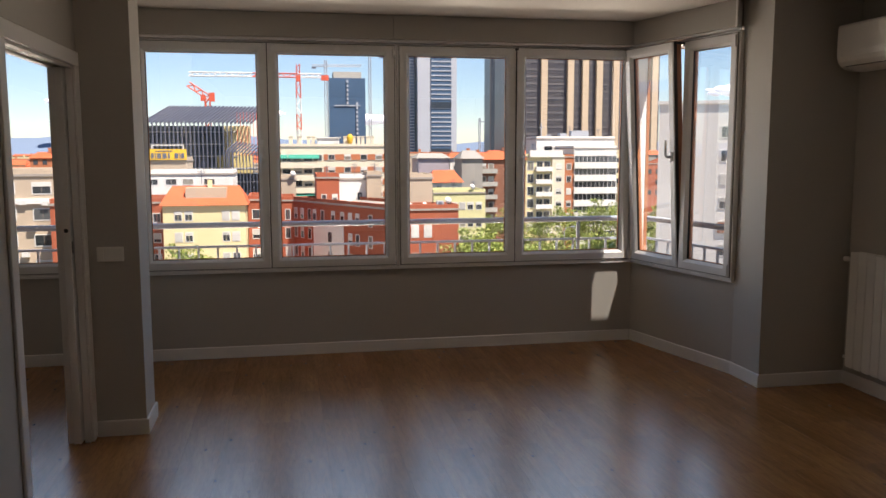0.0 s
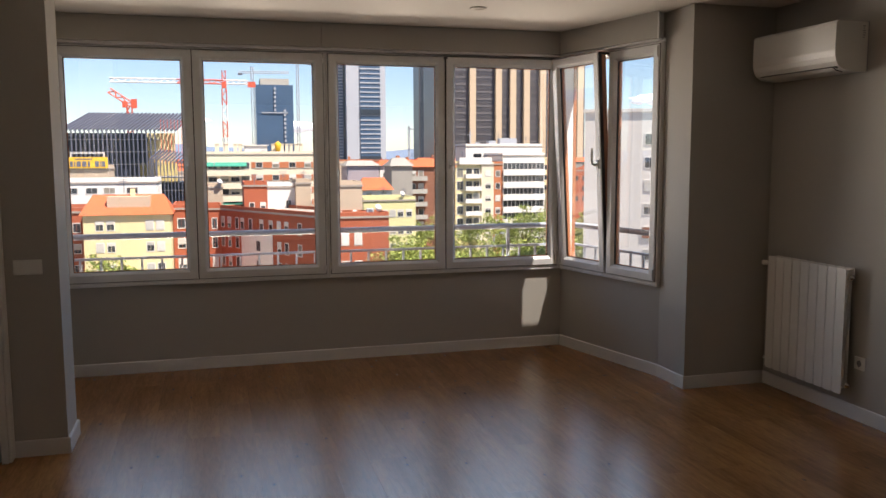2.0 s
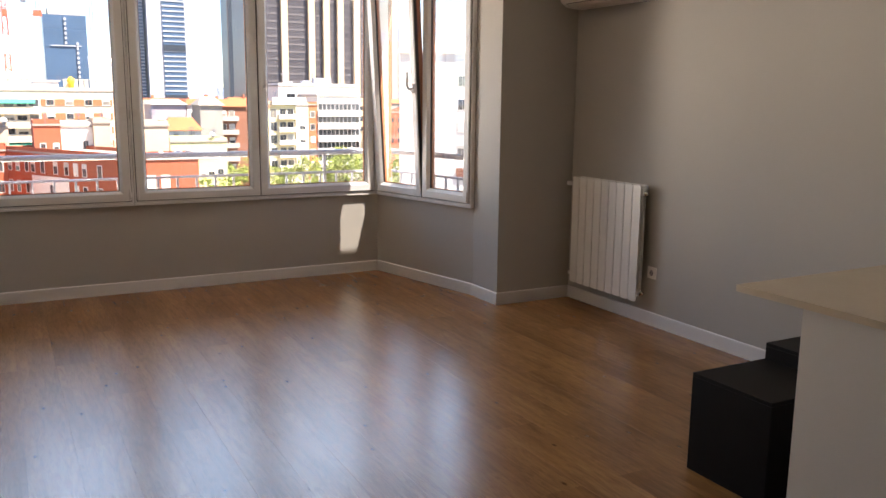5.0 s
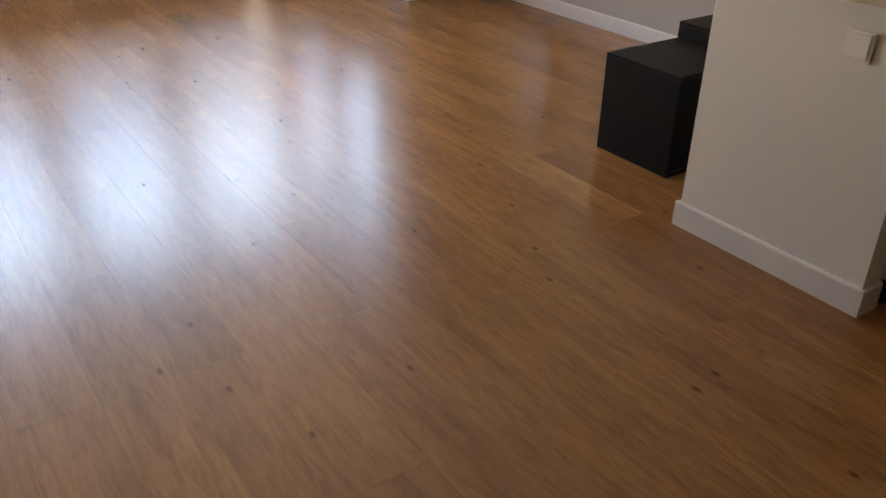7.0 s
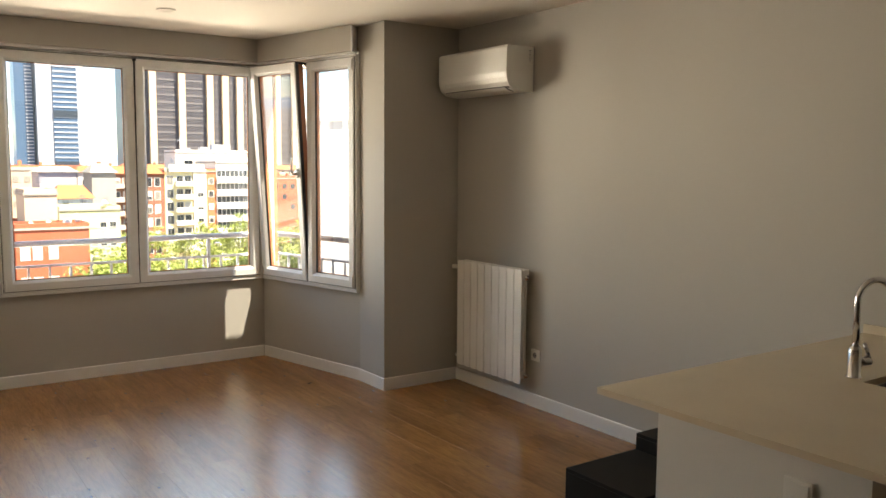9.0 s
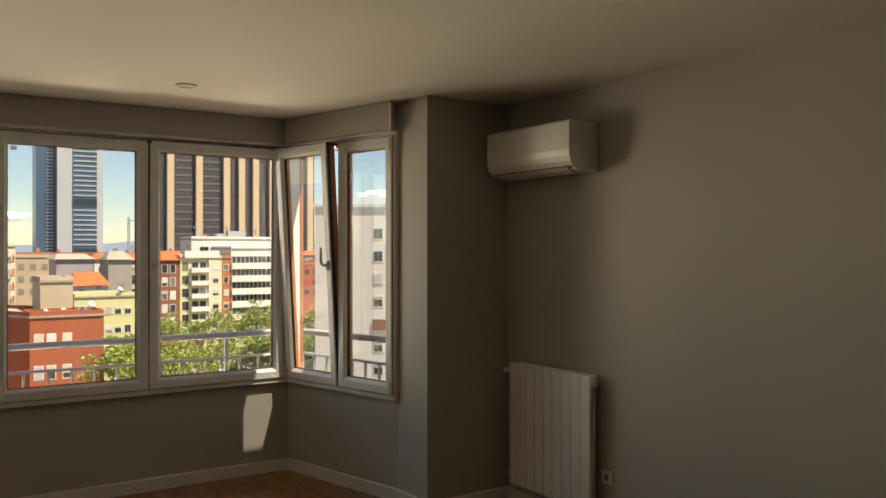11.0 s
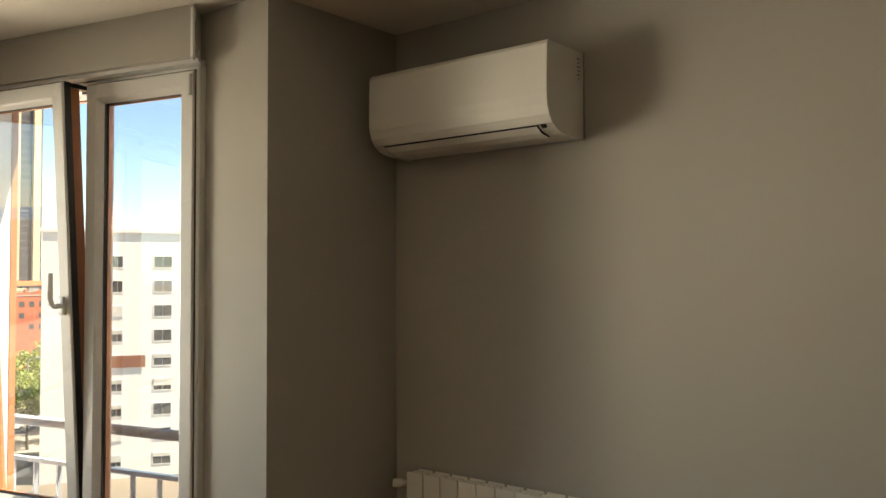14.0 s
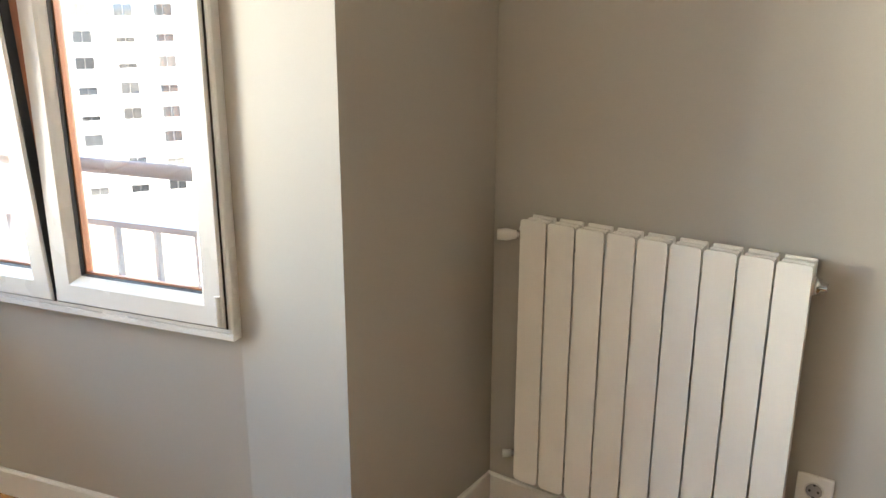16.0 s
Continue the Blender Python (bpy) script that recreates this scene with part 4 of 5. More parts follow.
def building(label, x0, x1, y, depth, top, wall, roof=None, turn=0.0, category="building", pitched=0.0, name="apartment_building", parapet=0.5):
    """A house whose front lies at y; returns its empty, placed at the front's left foot."""
    h = thing(name, label, category, "", (x0, y, GZ), turn)
    w, t = x1 - x0, top - GZ
    part("wall", boxes(((0, 0, 0), (w, depth, t))), wall, h)
    if pitched:
        bm = bmesh.new()
        e = 0.45
        a = [bm.verts.new(c) for c in ((-e, -e, t), (w + e, -e, t), (w + e, depth + e, t), (-e, depth + e, t), (e * 2, depth * 0.45, t + pitched), (w - e * 2, depth * 0.45, t + pitched))]
        for f in ((0, 1, 5, 4), (1, 2, 5), (2, 3, 4, 5), (3, 0, 4), (3, 2, 1, 0)):
            bm.faces.new([a[i] for i in f])
        part("roof", bm, roof or TILES, h)
    else:
        part("roof", boxes(((-0.15, -0.15, t - 0.02), (w + 0.15, depth + 0.15, t + 0.25))), roof or FLATROOF, h)
        if parapet:
            bm = ring_frame(w, depth, [(0, 0), (0, -parapet), (0.25, -parapet), (0.25, 0)])
            bm.transform(Matrix.Translation((0, 0, t + 0.251)) @ pose(0, 0, 0, 90) @ Matrix.Diagonal((1, 1, 1, 1)))
            bm.transform(Matrix.Identity(4))
            for v in bm.verts:
                v.co = Vector((v.co.x, v.co.z - 0 if False else v.co.y, v.co.z))
            bm.free()
            part("parapet", boxes(((0, 0, t + 0.2505), (w, 0.25, t + 0.25 + parapet)), ((0, depth - 0.25, t + 0.2505), (w, depth, t + 0.25 + parapet)),
                                  ((0, 0.2505, t + 0.2505), (0.25, depth - 0.2505, t + 0.25 + parapet)), ((w - 0.25, 0.2505, t + 0.2505), (w, depth - 0.2505, t + 0.25 + parapet))), wall, h)
    return h


def grid_windows(h, xs, ztops, w, hh, shutters=0.5, y=0.0):
    for zt in ztops:
        for x in xs:
            put_window(h, x, zt - GZ - hh, w, hh, shutters, y)


def balconies(h, x0, x1, zfloors, depth, material, rail_h=1.0, awning=None):
    for zf in zfloors:
        z = zf - GZ
        part("balcony", boxes(((x0, -depth, z - 0.15), (x1, -0.001, z)), ((x0, -depth, z + 0.0005), (x1, -depth + 0.1, z + rail_h)),
                              ((x0, -depth + 0.101, z + 0.0005), (x0 + 0.1, -0.001, z + rail_h)), ((x1 - 0.1, -depth + 0.101, z + 0.0005), (x1, -0.001, z + rail_h))), material, h)


def stepped(a, b, n):
    return [a + (b - a) * i / (n - 1) for i in range(n)] if n > 1 else [a]


# yellow house with a tiled roof
h = building("cream five-storey apartment house with an orange tiled roof and roller shutters", -16.9, -5.7, 120, 9, -6.1, CREAM, pitched=2.6)
grid_windows(h, [1.55, 2.95, 8.0, 9.35], [-6.95 - 2.95 * k for k in range(5)], 1.0, 1.3, 0.8)
part("roof_terrace", boxes(((3.0, 1.2, 15.2), (8.6, 7.5, 18.3))), BEIGE, h, "beige roof terrace wall")
part("chimney", boxes(((5.9, 3.0, 18.3), (6.5, 3.6, 19.3))), CREAM, h)
h = building("red brick apartment house beside the cream one", -24.0, -17.3, 124, 10, -6.0, REDBR)
grid_windows(h, [1.0, 3.4, 5.2], [-7.4 - 2.95 * k for k in range(4)], 1.0, 1.3)
h = building("red brick apartment house behind the cream one", -5.6, -1.2, 126, 10, -5.9, REDBR)
grid_windows(h, [0.6, 2.6], [-7.2 - 2.95 * k for k in range(4)], 1.1, 1.4)
# cream building with the sign
h = building("cream flat-roofed building behind the tiled roof", -25.0, -9.0, 150, 12, -2.7, WHITER)
grid_windows(h, [1.5, 4.6, 7.4, 11.0], [-3.4], 1.8, 1.0, 0.3)
h = building("beige building carrying a yellow roof sign", -27.0, -18.4, 165, 10, -0.5, BEIGE)
sg = thing("roof_sign", "wide yellow advertising sign on a roof, with dark lettering", "sign", "", (-25.3, 164.6, 0.0))
part("board", boxes(((0, 0, -0.25), (6.9, 0.3, 1.75))), YELLOWS, sg)
part("lettering", boxes(*[((x, -0.05, 0.0), (x + w, -0.001, 1.0)) for x, w in ((0.45, 0.5), (1.15, 0.2), (1.55, 0.75), (2.5, 0.75), (3.5, 0.35), (4.7, 0.7), (5.6, 0.2), (5.9, 0.55))]), DARKMET, sg)
part("small_lettering", boxes(((1.3, -0.05, 1.3), (4.3, -0.001, 1.5))), DARKMET, sg)
part("support", boxes(((0.5, 0.31, -0.25), (0.7, 0.5, 2.6)), ((6.2, 0.31, -0.25), (6.4, 0.5, 2.6)), ((0.7, 0.4, 2.4), (6.2, 0.5, 2.6))), WFRAME, sg)

# steel-framed building under construction
site = thing("steel_frame_building", "unfinished building of dark steel fins under a sloping open steel roof", "building under construction", "", (-37, 230, GZ))
part("core", boxes(((1.0, 1.6, 0), (21.0, 26, 30.0))), TOWERDARK, site)
bm = bmesh.new()
for i in range(22):
    x = 0.6 + i * 1.06
    add_box(bm, (x, 0, 0 if i % 3 else 2), (x + 0.30, 0.7, 30.5))
part("fin", bm, DARKMET, site, "upright dark steel fins")
bm = bmesh.new()
for i in range(27):
    x = 0.6 + i * 1.06
    a = Vector((x, -0.6, 30.4))
    b = Vector((x + 4.2 if i < 24 else x + 4.2, 22, 35.8))
    dx = Vector((0.16, 0, 0))
    up = Vector((0, 0, 0.6))
    vs = [bm.verts.new(p) for p in (a - dx, a + dx, b + dx, b - dx)]
    ws = [bm.verts.new(v.co + up) for v in vs]
    bm.faces.new(vs[::-1])
    bm.faces.new(ws)
    for k in range(4):
        bm.faces.new((vs[k], vs[(k + 1) % 4], ws[(k + 1) % 4], ws[k]))
part("roof_beam", bm, DARKMET, site, "parallel dark roof beams")
part("floor_slab", boxes(*[((0.8, 0.8, 3.2 * k + 2.6), (24.5, 25, 3.2 * k + 2.9)) for k in range(9)]), CONCRETE, site)
bm = boxes(((19.0, 1.0, 12), (28.0, 9, 22.2)))
part("scaffold_net", bm, SCAFF, site, "yellow netted scaffold")
part("upper_block", boxes(((21.0, 2.0, 22.3), (27.6, 9, 30.0))), CREAM, site)
bm = bmesh.new()
for i in range(7):
    x = 24.5 + i * 0.85
    add_box(bm, (x, 0.2, 22.0), (x + 0.12, 0.4, 33.5))
part("steel_post", bm, CRANERED, site, "thin red steel posts")
low = thing("steel_frame_building", "lower dark steel-finned wing with an open sloping roof", "building under construction", "", (-14.6, 215, GZ))
part("core", boxes(((0.6, 2.0, 0), (8.5, 14, 17.5))), TOWERDARK, low)
bm = bmesh.new()
for i in range(11):
    x = i * 0.82
    add_box(bm, (x, 0, 3), (x + 0.2, 0.6, 23.5 - 0.12 * i))
    a = Vector((x, 0.2, 23.0 - 0.12 * i))
    b = Vector((x + 2.2, 12, 25.5 - 0.12 * i))
    vs = [bm.verts.new(p + Vector(o)) for p in (a, b) for o in ((-0.1, 0, 0), (0.1, 0, 0), (0.1, 0, 0.4), (-0.1, 0, 0.4))]
    for f in ((0, 1, 2, 3), (4, 7, 6, 5), (0, 4, 5, 1), (1, 5, 6, 2), (2, 6, 7, 3), (3, 7, 4, 0)):
        bm.faces.new([vs[k] for k in f])
part("fin", bm, DARKMET, low)
part("floor_slab", boxes(*[((0.3, 0.7, 3.2 * k + 2.6), (8.8, 14.5, 3.2 * k + 2.9)) for k in range(6)]), CONCRETE, low)

# long building with balconies
h = building("long cream and brick apartment block with balcony bands and green awnings", -1.5, 23.0, 195, 12, 2.2, PALECREAM)
for zt in (0.55, -2.35, -5.25, -8.1):
    z = zt - GZ
    bm = boxes(((10.3, -0.12, z - 1.35), (24.3, -0.002, z)))
    part("brick_band", bm, ORBR, h, "orange brick band between windows")
    grid_windows(h, [11.3, 15.0, 18.8, 22.3], [zt - 0.05], 1.5, 1.25, 0.5, -0.13)
    grid_windows(h, [0.8, 3.3, 5.7, 8.0], [zt - 0.05], 1.9, 1.5, 0.35)
balconies(h, 0.2, 10.0, [-2.4, -5.3, -8.2, -11.1], 1.4, PALECREAM, 1.15)
for x0, x1, z in ((2.2, 9.2, 0.5), (3.8, 9.0, -8.2), (0.4, 2.0, 0.5)):
    z -= GZ
    bm = bmesh.new()
    vs = [bm.verts.new(c) for c in ((x0, -0.05, z), (x1, -0.05, z), (x1, -1.5, z - 0.8), (x0, -1.5, z - 0.8), (x0, -0.05, z - 0.06), (x1, -0.05, z - 0.06), (x1, -1.5, z - 0.95), (x0, -1.5, z - 0.95))]
    for f in ((0, 1, 2, 3), (7, 6, 5, 4), (0, 4, 5, 1), (1, 5, 6, 2), (2, 6, 7, 3), (3, 7, 4, 0)):
        bm.faces.new([vs[k] for k in f])
    part("awning", bm, AWNING, h, "faded green awning")
for x, w in ((2.4, 0.9), (4.3, 1.1), (6.6, 0.8), (7.7, 0.8), (15.2, 0.9), (17.2, 0.8), (18.4, 0.7), (19.4, 0.7), (20.6, 0.8), (21.7, 0.7)):
    part("chimney", boxes(((x, 4, 24.2), (x + w, 5, 26.6)), ((x - 0.1, 3.9, 26.6), (x + w + 0.1, 5.1, 26.8))), PALECREAM, h)
part("roof_hut", boxes(((9.0, 3, 24.2), (14.2, 8, 26.3)), ((8.7, 2.7, 26.3), (14.5, 8.3, 26.5))), WHITER, h, "white rooftop plant room")
part("roof_dome", tube([(16.6, 3, 24.3), (16.6, 3, 26.4), (16.6, 3, 26.9), (16.6, 3, 27.3)], [0.35, 0.75, 0.65, 0.15], 12), YELLOWS, h, "yellow roof tank", True)

# red stepped buildings in the middle distance
h = building("tall red brick stair tower of an apartment house", 4.75, 8.3, 132, 8, -2.9, REDBR)
grid_windows(h, [0.75, 2.45], [-5.4, -9.4], 0.75, 1.5, 0.4)
h = building("red brick end block of the long apartment wing", -0.9, 1.35, 137, 9, -6.7, REDBR)
grid_windows(h, [0.7], [-8.0, -11.05, -14.1], 0.8, 1.7, 0.3)
h = building("long red brick apartment wing with narrow windows and a cream court", 1.2, 29.7, 137, 8, -6.7, REDBR, turn=-61.3)
grid_windows(h, [0.17, 2.17, 4.48, 6.04, 8.42, 11.53, 14.06, 16.22, 18.16, 21.5], [-7.7], 0.95, 1.7, 0.45)
grid_windows(h, [0.17, 2.17, 4.48, 16.22, 18.16, 21.5], [-10.75, -13.8], 0.95, 1.7, 0.45)
part("cream_recess", boxes(((6.27, -0.12, 0), (14.93, -0.01, 12.2))), WHITER, h, "cream rendered court wall")
grid_windows(h, [10.6], [-10.9, -13.9], 1.2, 1.6, 0.2, y=-0.13)
h = building("weathered white rooftop block with a sloping top", 8.3, 12.9, 134, 7, -3.2, WHITER)
grid_windows(h, [3.0], [-5.2], 0.8, 1.6, 0.2)
h = building("beige rendered stack beside the white rooftop block", 12.7, 15.0, 132, 6, -2.6, BEIGE)
h = building("beige party wall with a satellite dish", -3.0, 1.8, 150, 9, -3.7, BEIGE)
h = building("beige blank-walled rooftop block with satellite dishes", 16.9, 20.8, 118, 7, -2.6, BEIGE)
h = building("red brick apartment house with white shuttered windows", 14.9, 23.4, 112, 6, -6.7, REDBR)
grid_windows(h, [0.5, 1.9, 3.7], [-8.7, -12.6], 1.0, 1.7, 1.0)

# pale yellow-green block and its neighbours
h = building("pale yellow apartment block with beige shutters", 26.6, 36.4, 150, 9, -6.5, YELLOWG)
grid_windows(h, [0.6, 3.4, 4.9, 6.4, 8.0], [-8.1, -11.3, -14.4], 1.1, 1.35, 0.9)
h = building("white house with an orange tiled roof and dormers", 28.9, 35.1, 165, 8, -5.0, WHITER, pitched=2.4)
grid_windows(h, [1.0, 4.0], [-5.3], 1.1, 1.3, 0.4)
h = building("mauve-grey blank gable wall", 30.0, 37.4, 190, 9, -0.4, PURPLE, pitched=1.2, roof=GREYR)
h = building("white apartment house with small windows and a tiled roof", 38.0, 42.6, 192, 9, -0.4, WHITER, pitched=1.2)
grid_windows(h, [0.8, 2.6], [-1.6, -4.6, -7.6], 0.8, 1.6, 0.3)
h = building("stained grey blank gable wall", 38.3, 43.0, 180, 8, -0.4, GREYR, pitched=1.8, roof=GREYR)
h = building("brown brick apartment house with grey balconies", 43.1, 54.6, 186, 10, -0.7, BROWNBR, pitched=1.6)
grid_windows(h, [0.9, 2.7, 7.6, 9.4], [-1.6 - 2.95 * k for k in range(6)], 1.2, 1.9, 0.4)
balconies(h, 0.5, 4.6, [-3.7 - 2.95 * k for k in range(5)], 1.2, CONCRETE, 0.9)
h = building("apartment house with stacked glazed balconies between cream piers", 54.7, 60.9, 186, 10, -0.2, CREAM)
grid_windows(h, [0.4, 2.6, 4.4], [-1.2 - 2.9 * k for k in range(6)], 1.5, 2.0, 0.2)
balconies(h, 2.2, 6.1, [-3.3 - 2.9 * k for k in range(6)], 1.3, WHITER, 0.9)
h = building("cream apartment house with shuttered windows", 61.0, 64.0, 185.6, 10, -0.4, PALECREAM)
grid_windows(h, [0.9], [-1.7 - 2.9 * k for k in range(6)], 1.4, 1.3, 0.9)
h = building("narrow red brick house front with yellow-framed windows", 64.05, 66.3, 185.8, 10, -0.3, ORBR)
grid_windows(h, [0.5], [-1.7 - 2.9 * k for k in range(6)], 1.1, 1.4, 0.5)
part("terrace_front", boxes(((-8.5, -0.4, 21.8), (-0.6, -0.02, 23.4))), WHITER, h, "white roof terrace parapet")

# white banded block
h = building("white office block with dark ribbon windows and white balcony bands", 66.35, 77.0, 186, 14, 1.7, WHITER)
for k in range(7):
    zt = 0.05 - 2.95 * k - GZ
    part("ribbon_glazing", boxes(((0.15, -0.06, zt - 1.45), (10.5, -0.002, zt))), DGLASS, h, "dark ribbon of windows")
    part("glazing_bar", boxes(*[((0.15 + 1.03 * j, -0.10, zt - 1.45), (0.25 + 1.03 * j, -0.061, zt)) for j in range(11)]), WFRAME, h)
    part("balcony", boxes(((0, -0.7, zt - 2.90), (9.3 if k % 2 else 10.6, -0.11, zt - 1.46))), WHITER, h)
h = building("white set-back penthouse storey on a row of roofs", 61.5, 82.0, 200, 9, 4.1, WHITER)
grid_windows(h, [2.0, 5.5, 9.0, 12.5, 16.0], [2.4], 2.2, 1.5, 0.2)
rc = thing("roof_equipment", "pale grey rooftop ventilation boxes and a small mast", "roof equipment", "", (72.0, 204, 4.85))
part("vent_box", boxes(((0, 0, 0), (4.6, 2, 1.5)), ((-3.0, 0, 0), (-1.2, 2, 0.8))), TOWERGREY, rc)
part("mast", boxes(((-8.0, 0.4, 0), (-7.8, 0.6, 3.4)), ((-8.6, 0.4, 2.2), (-7.2, 0.6, 2.4))), TOWERGREY, rc)

# bronze glass slab with beige fins
slab = thing("office_slab", "very tall bronze-glazed office slab with full-height beige stone fins", "skyscraper", "", (112, 420, GZ))
part("curtain_wall", boxes(((0.5, 0.5, 0), (85, 24, 190))), SLABDARK, slab)
fx = [4.5, 18.9, 33.2, 41.3, 49.0, 58.2, 70.0, 80.0]
for x in fx:
    part("fin", boxes(((x, -1.6, 0), (x + 3.3, 0.49, 191))), FINBEIGE, slab, "beige stone fin")
part("mullion", boxes(*[((0.5 + 0.85 * i, 0.25, 20), (0.62 + 0.85 * i, 0.495, 190)) for i in range(98)]), DARKMET, slab, "close-set thin mullions")
part("floor_band", boxes(*[((0.5, 0.33, 3.7 * k + 20), (84.9, 0.497, 3.7 * k + 20.9)) for k in range(46)]), BANDM, slab, "bronze floor bands")
rr = random.Random(3)
part("open_window", boxes(*[((0.7 + 0.85 * rr.randrange(98), 0.20, 3.7 * k + 21.2), (0, 0.24, 0))[:1] * 1 + (((0, 0, 0)),) for k in ()]) if False else
     boxes(*[(lambda x, z: ((x, 0.20, z), (x + 0.73, 0.24, z + 1.6)))(0.62 + 0.85 * rr.randrange(98), 3.7 * rr.randrange(3, 22) + 22) for _ in range(34)]), DARKPL, slab, "open dark windows")

# the far towers
def tower(label, x0, x1, y, depth, z1, wall, bands=None, name="skyscraper"):
    t = thing(name, label, "skyscraper", "far skyscrapers", (x0, y, GZ))
    part("shaft", boxes(((0, 0, 0), (x1 - x0, depth, z1 - GZ))), wall, t)
    return t


t = tower("dark blue-glass tower still under construction, with a concrete crown", 94, 171, 1800, 60, 153, TOWERBLUE)
part("crown", boxes(((10, 2, 175.2), (69, 58, 188))), CONCRETE, t, "unfinished concrete crown")
part("hoist", boxes(*[((57, -3, 9 * k + 20), (61, -0.5, 9 * k + 25)) for k in range(12)], *[((37, -3, 9 * k + 120), (41, -0.5, 9 * k + 125)) for k in range(6)], ((11, -2, 116), (66, -0.5, 118))), TOWERGREY, t, "pale hoist mast")
t = tower("tall tower of pale grey cores with a banded blue glass middle", 300, 391, 1900, 55, 260, TOWERGREY)
part("glass_front", boxes(((31, -2, 0), (78, -0.5, 270))), TOWERBLUE, t)
part("floor_line", boxes(*[((31, -3.2, 10.5 * k + 12), (78, -2.1, 10.5 * k + 14.6)) for k in range(24)]), TOWERGREY, t)
part("dark_storey", boxes(((30.9, -3.6, 118), (78.1, -3.25, 132)), ((30.9, -3.6, 12), (78.1, -3.25, 26))), TOWERDARK, t)
t = tower("tall blue-grey glass tower with louvred edge", 262, 296, 1920, 50, 262, TOWERBLUE)
part("louvre", boxes(*[((20, -2, 7 * k + 10), (33.5, -0.5, 7 * k + 12.5)) for k in range(36)]), TOWERGREY, t)
t = tower("dark slim tower seen edge on", 223.5, 246, 900, 30, 230, TOWERDARK)
part("edge_strip", boxes(((-1.0, -1, 0), (0.0, 2, 252))), SLABDARK, t)


# cranes
def lattice(bm, a, b, w, step):
    a, b = Vector(a), Vector(b)
    d = (b - a)
    L = d.length
    d.normalize()
    s = d.cross(Vector((0, 1, 0))).normalized() * w / 2
    u = Vector((0, 1, 0)) * w / 2
    for o in (s + u, s - u, -s + u, -s - u):
        add_tube(bm, [a + o, b + o], w * 0.13, 4)
    n = max(1, int(L / step))
    for i in range(n):
        p, q = a + d * (L * i / n), a + d * (L * (i + 1) / n)
        sg = 1 if i % 2 else -1
        add_tube(bm, [p + s * sg - u, q - s * sg - u], w * 0.09, 4)
        add_tube(bm, [p + s * sg + u, q - s * sg + u], w * 0.09, 4)


c = thing("tower_crane", "red and white lattice tower crane above the roofs", "tower crane", "construction cranes", (4.4, 260, GZ))
bm = bmesh.new()
for k in range(0, 5, 2):
    lattice(bm, (0, 0, 20 + k * 4.8), (0, 0, 24.8 + k * 4.8), 1.3, 1.6)
lattice(bm, (0, 0, 44), (0, 0, 49.5), 1.0, 1.2)
lattice(bm, (-13.5, 0, 46), (0, 0, 46), 1.1, 1.6)
part("mast", bm, CRANERED, c, "red lattice sections")
bm = bmesh.new()
for k in range(1, 5, 2):
    lattice(bm, (0, 0, 20 + k * 4.8), (0, 0, 24.8 + k * 4.8), 1.3, 1.6)
lattice(bm, (0, 0, 0), (0, 0, 20), 1.3, 1.6)
lattice(bm, (-32, 0, 46), (-13.5, 0, 46), 1.1, 1.6)
lattice(bm, (0, 0, 46), (7.0, 0, 46), 1.1, 1.6)
part("jib", bm, CRANEWH, c, "white lattice sections")
part("counterweight", boxes(((6.9, -0.5, 44.6), (9.2, 0.5, 46.2)), ((-0.7, -0.8, 44.2), (0.7, 0.8, 46))), CRANERED, c)
c = thing("tower_crane", "slim distant tower crane beside the dark tower", "tower crane", "construction cranes", (24.4, 500, GZ))
bm = bmesh.new()
lattice(bm, (0, 0, 0), (0, 0, 76), 1.5, 3)
lattice(bm, (-8, 0, 72.5), (21, 0, 72.8), 1.1, 2.5)
part("mast", bm, TOWERGREY, c)
part("counterweight", boxes(((-8, -0.6, 70.8), (-5.5, 0.6, 72.0))), DARKMET, c)
c = thing("tower_crane", "pale distant tower crane behind the dark tower", "tower crane", "construction cranes", (70.5, 700, GZ))
bm = bmesh.new()
lattice(bm, (0, 0, 0), (0, 0, 108), 1.9, 4)
lattice(bm, (-9, 0, 101), (14, 0, 104), 1.3, 3)
part("mast", bm, TOWERGREY, c)
part("counterweight", boxes(((8, -1, 99), (12, 1, 102))), DARKMET, c)
c = thing("tower_crane", "red crane with a raised jib above the unfinished roof", "tower crane", "construction cranes", (-25.9, 300, GZ))
bm = bmesh.new()
lattice(bm, (0, 0, 0), (0, 0, 41.5), 1.6, 2)
lattice(bm, (0.5, 0, 41.5), (-6.2, 0, 46.0), 1.6, 1.5)
part("mast", bm, CRANERED, c)
part("counterweight", boxes(((0.6, -1, 40.2), (2.4, 1, 43.2)), ((-2.2, -1, 40.4), (-0.6, 1, 42.4))), CRANERED, c)
c = thing("radio_mast", "thin grey radio mast on the skyline", "mast", "", (70.4, 300, GZ))
bm = bmesh.new()
lattice(bm, (0, 0, 0), (0, 0, 35), 0.6, 1.5)
add_box(bm, (-0.2, -0.2, 33.5), (1.8, 0.2, 34.0))
part("mast", bm, TOWERGREY, c)

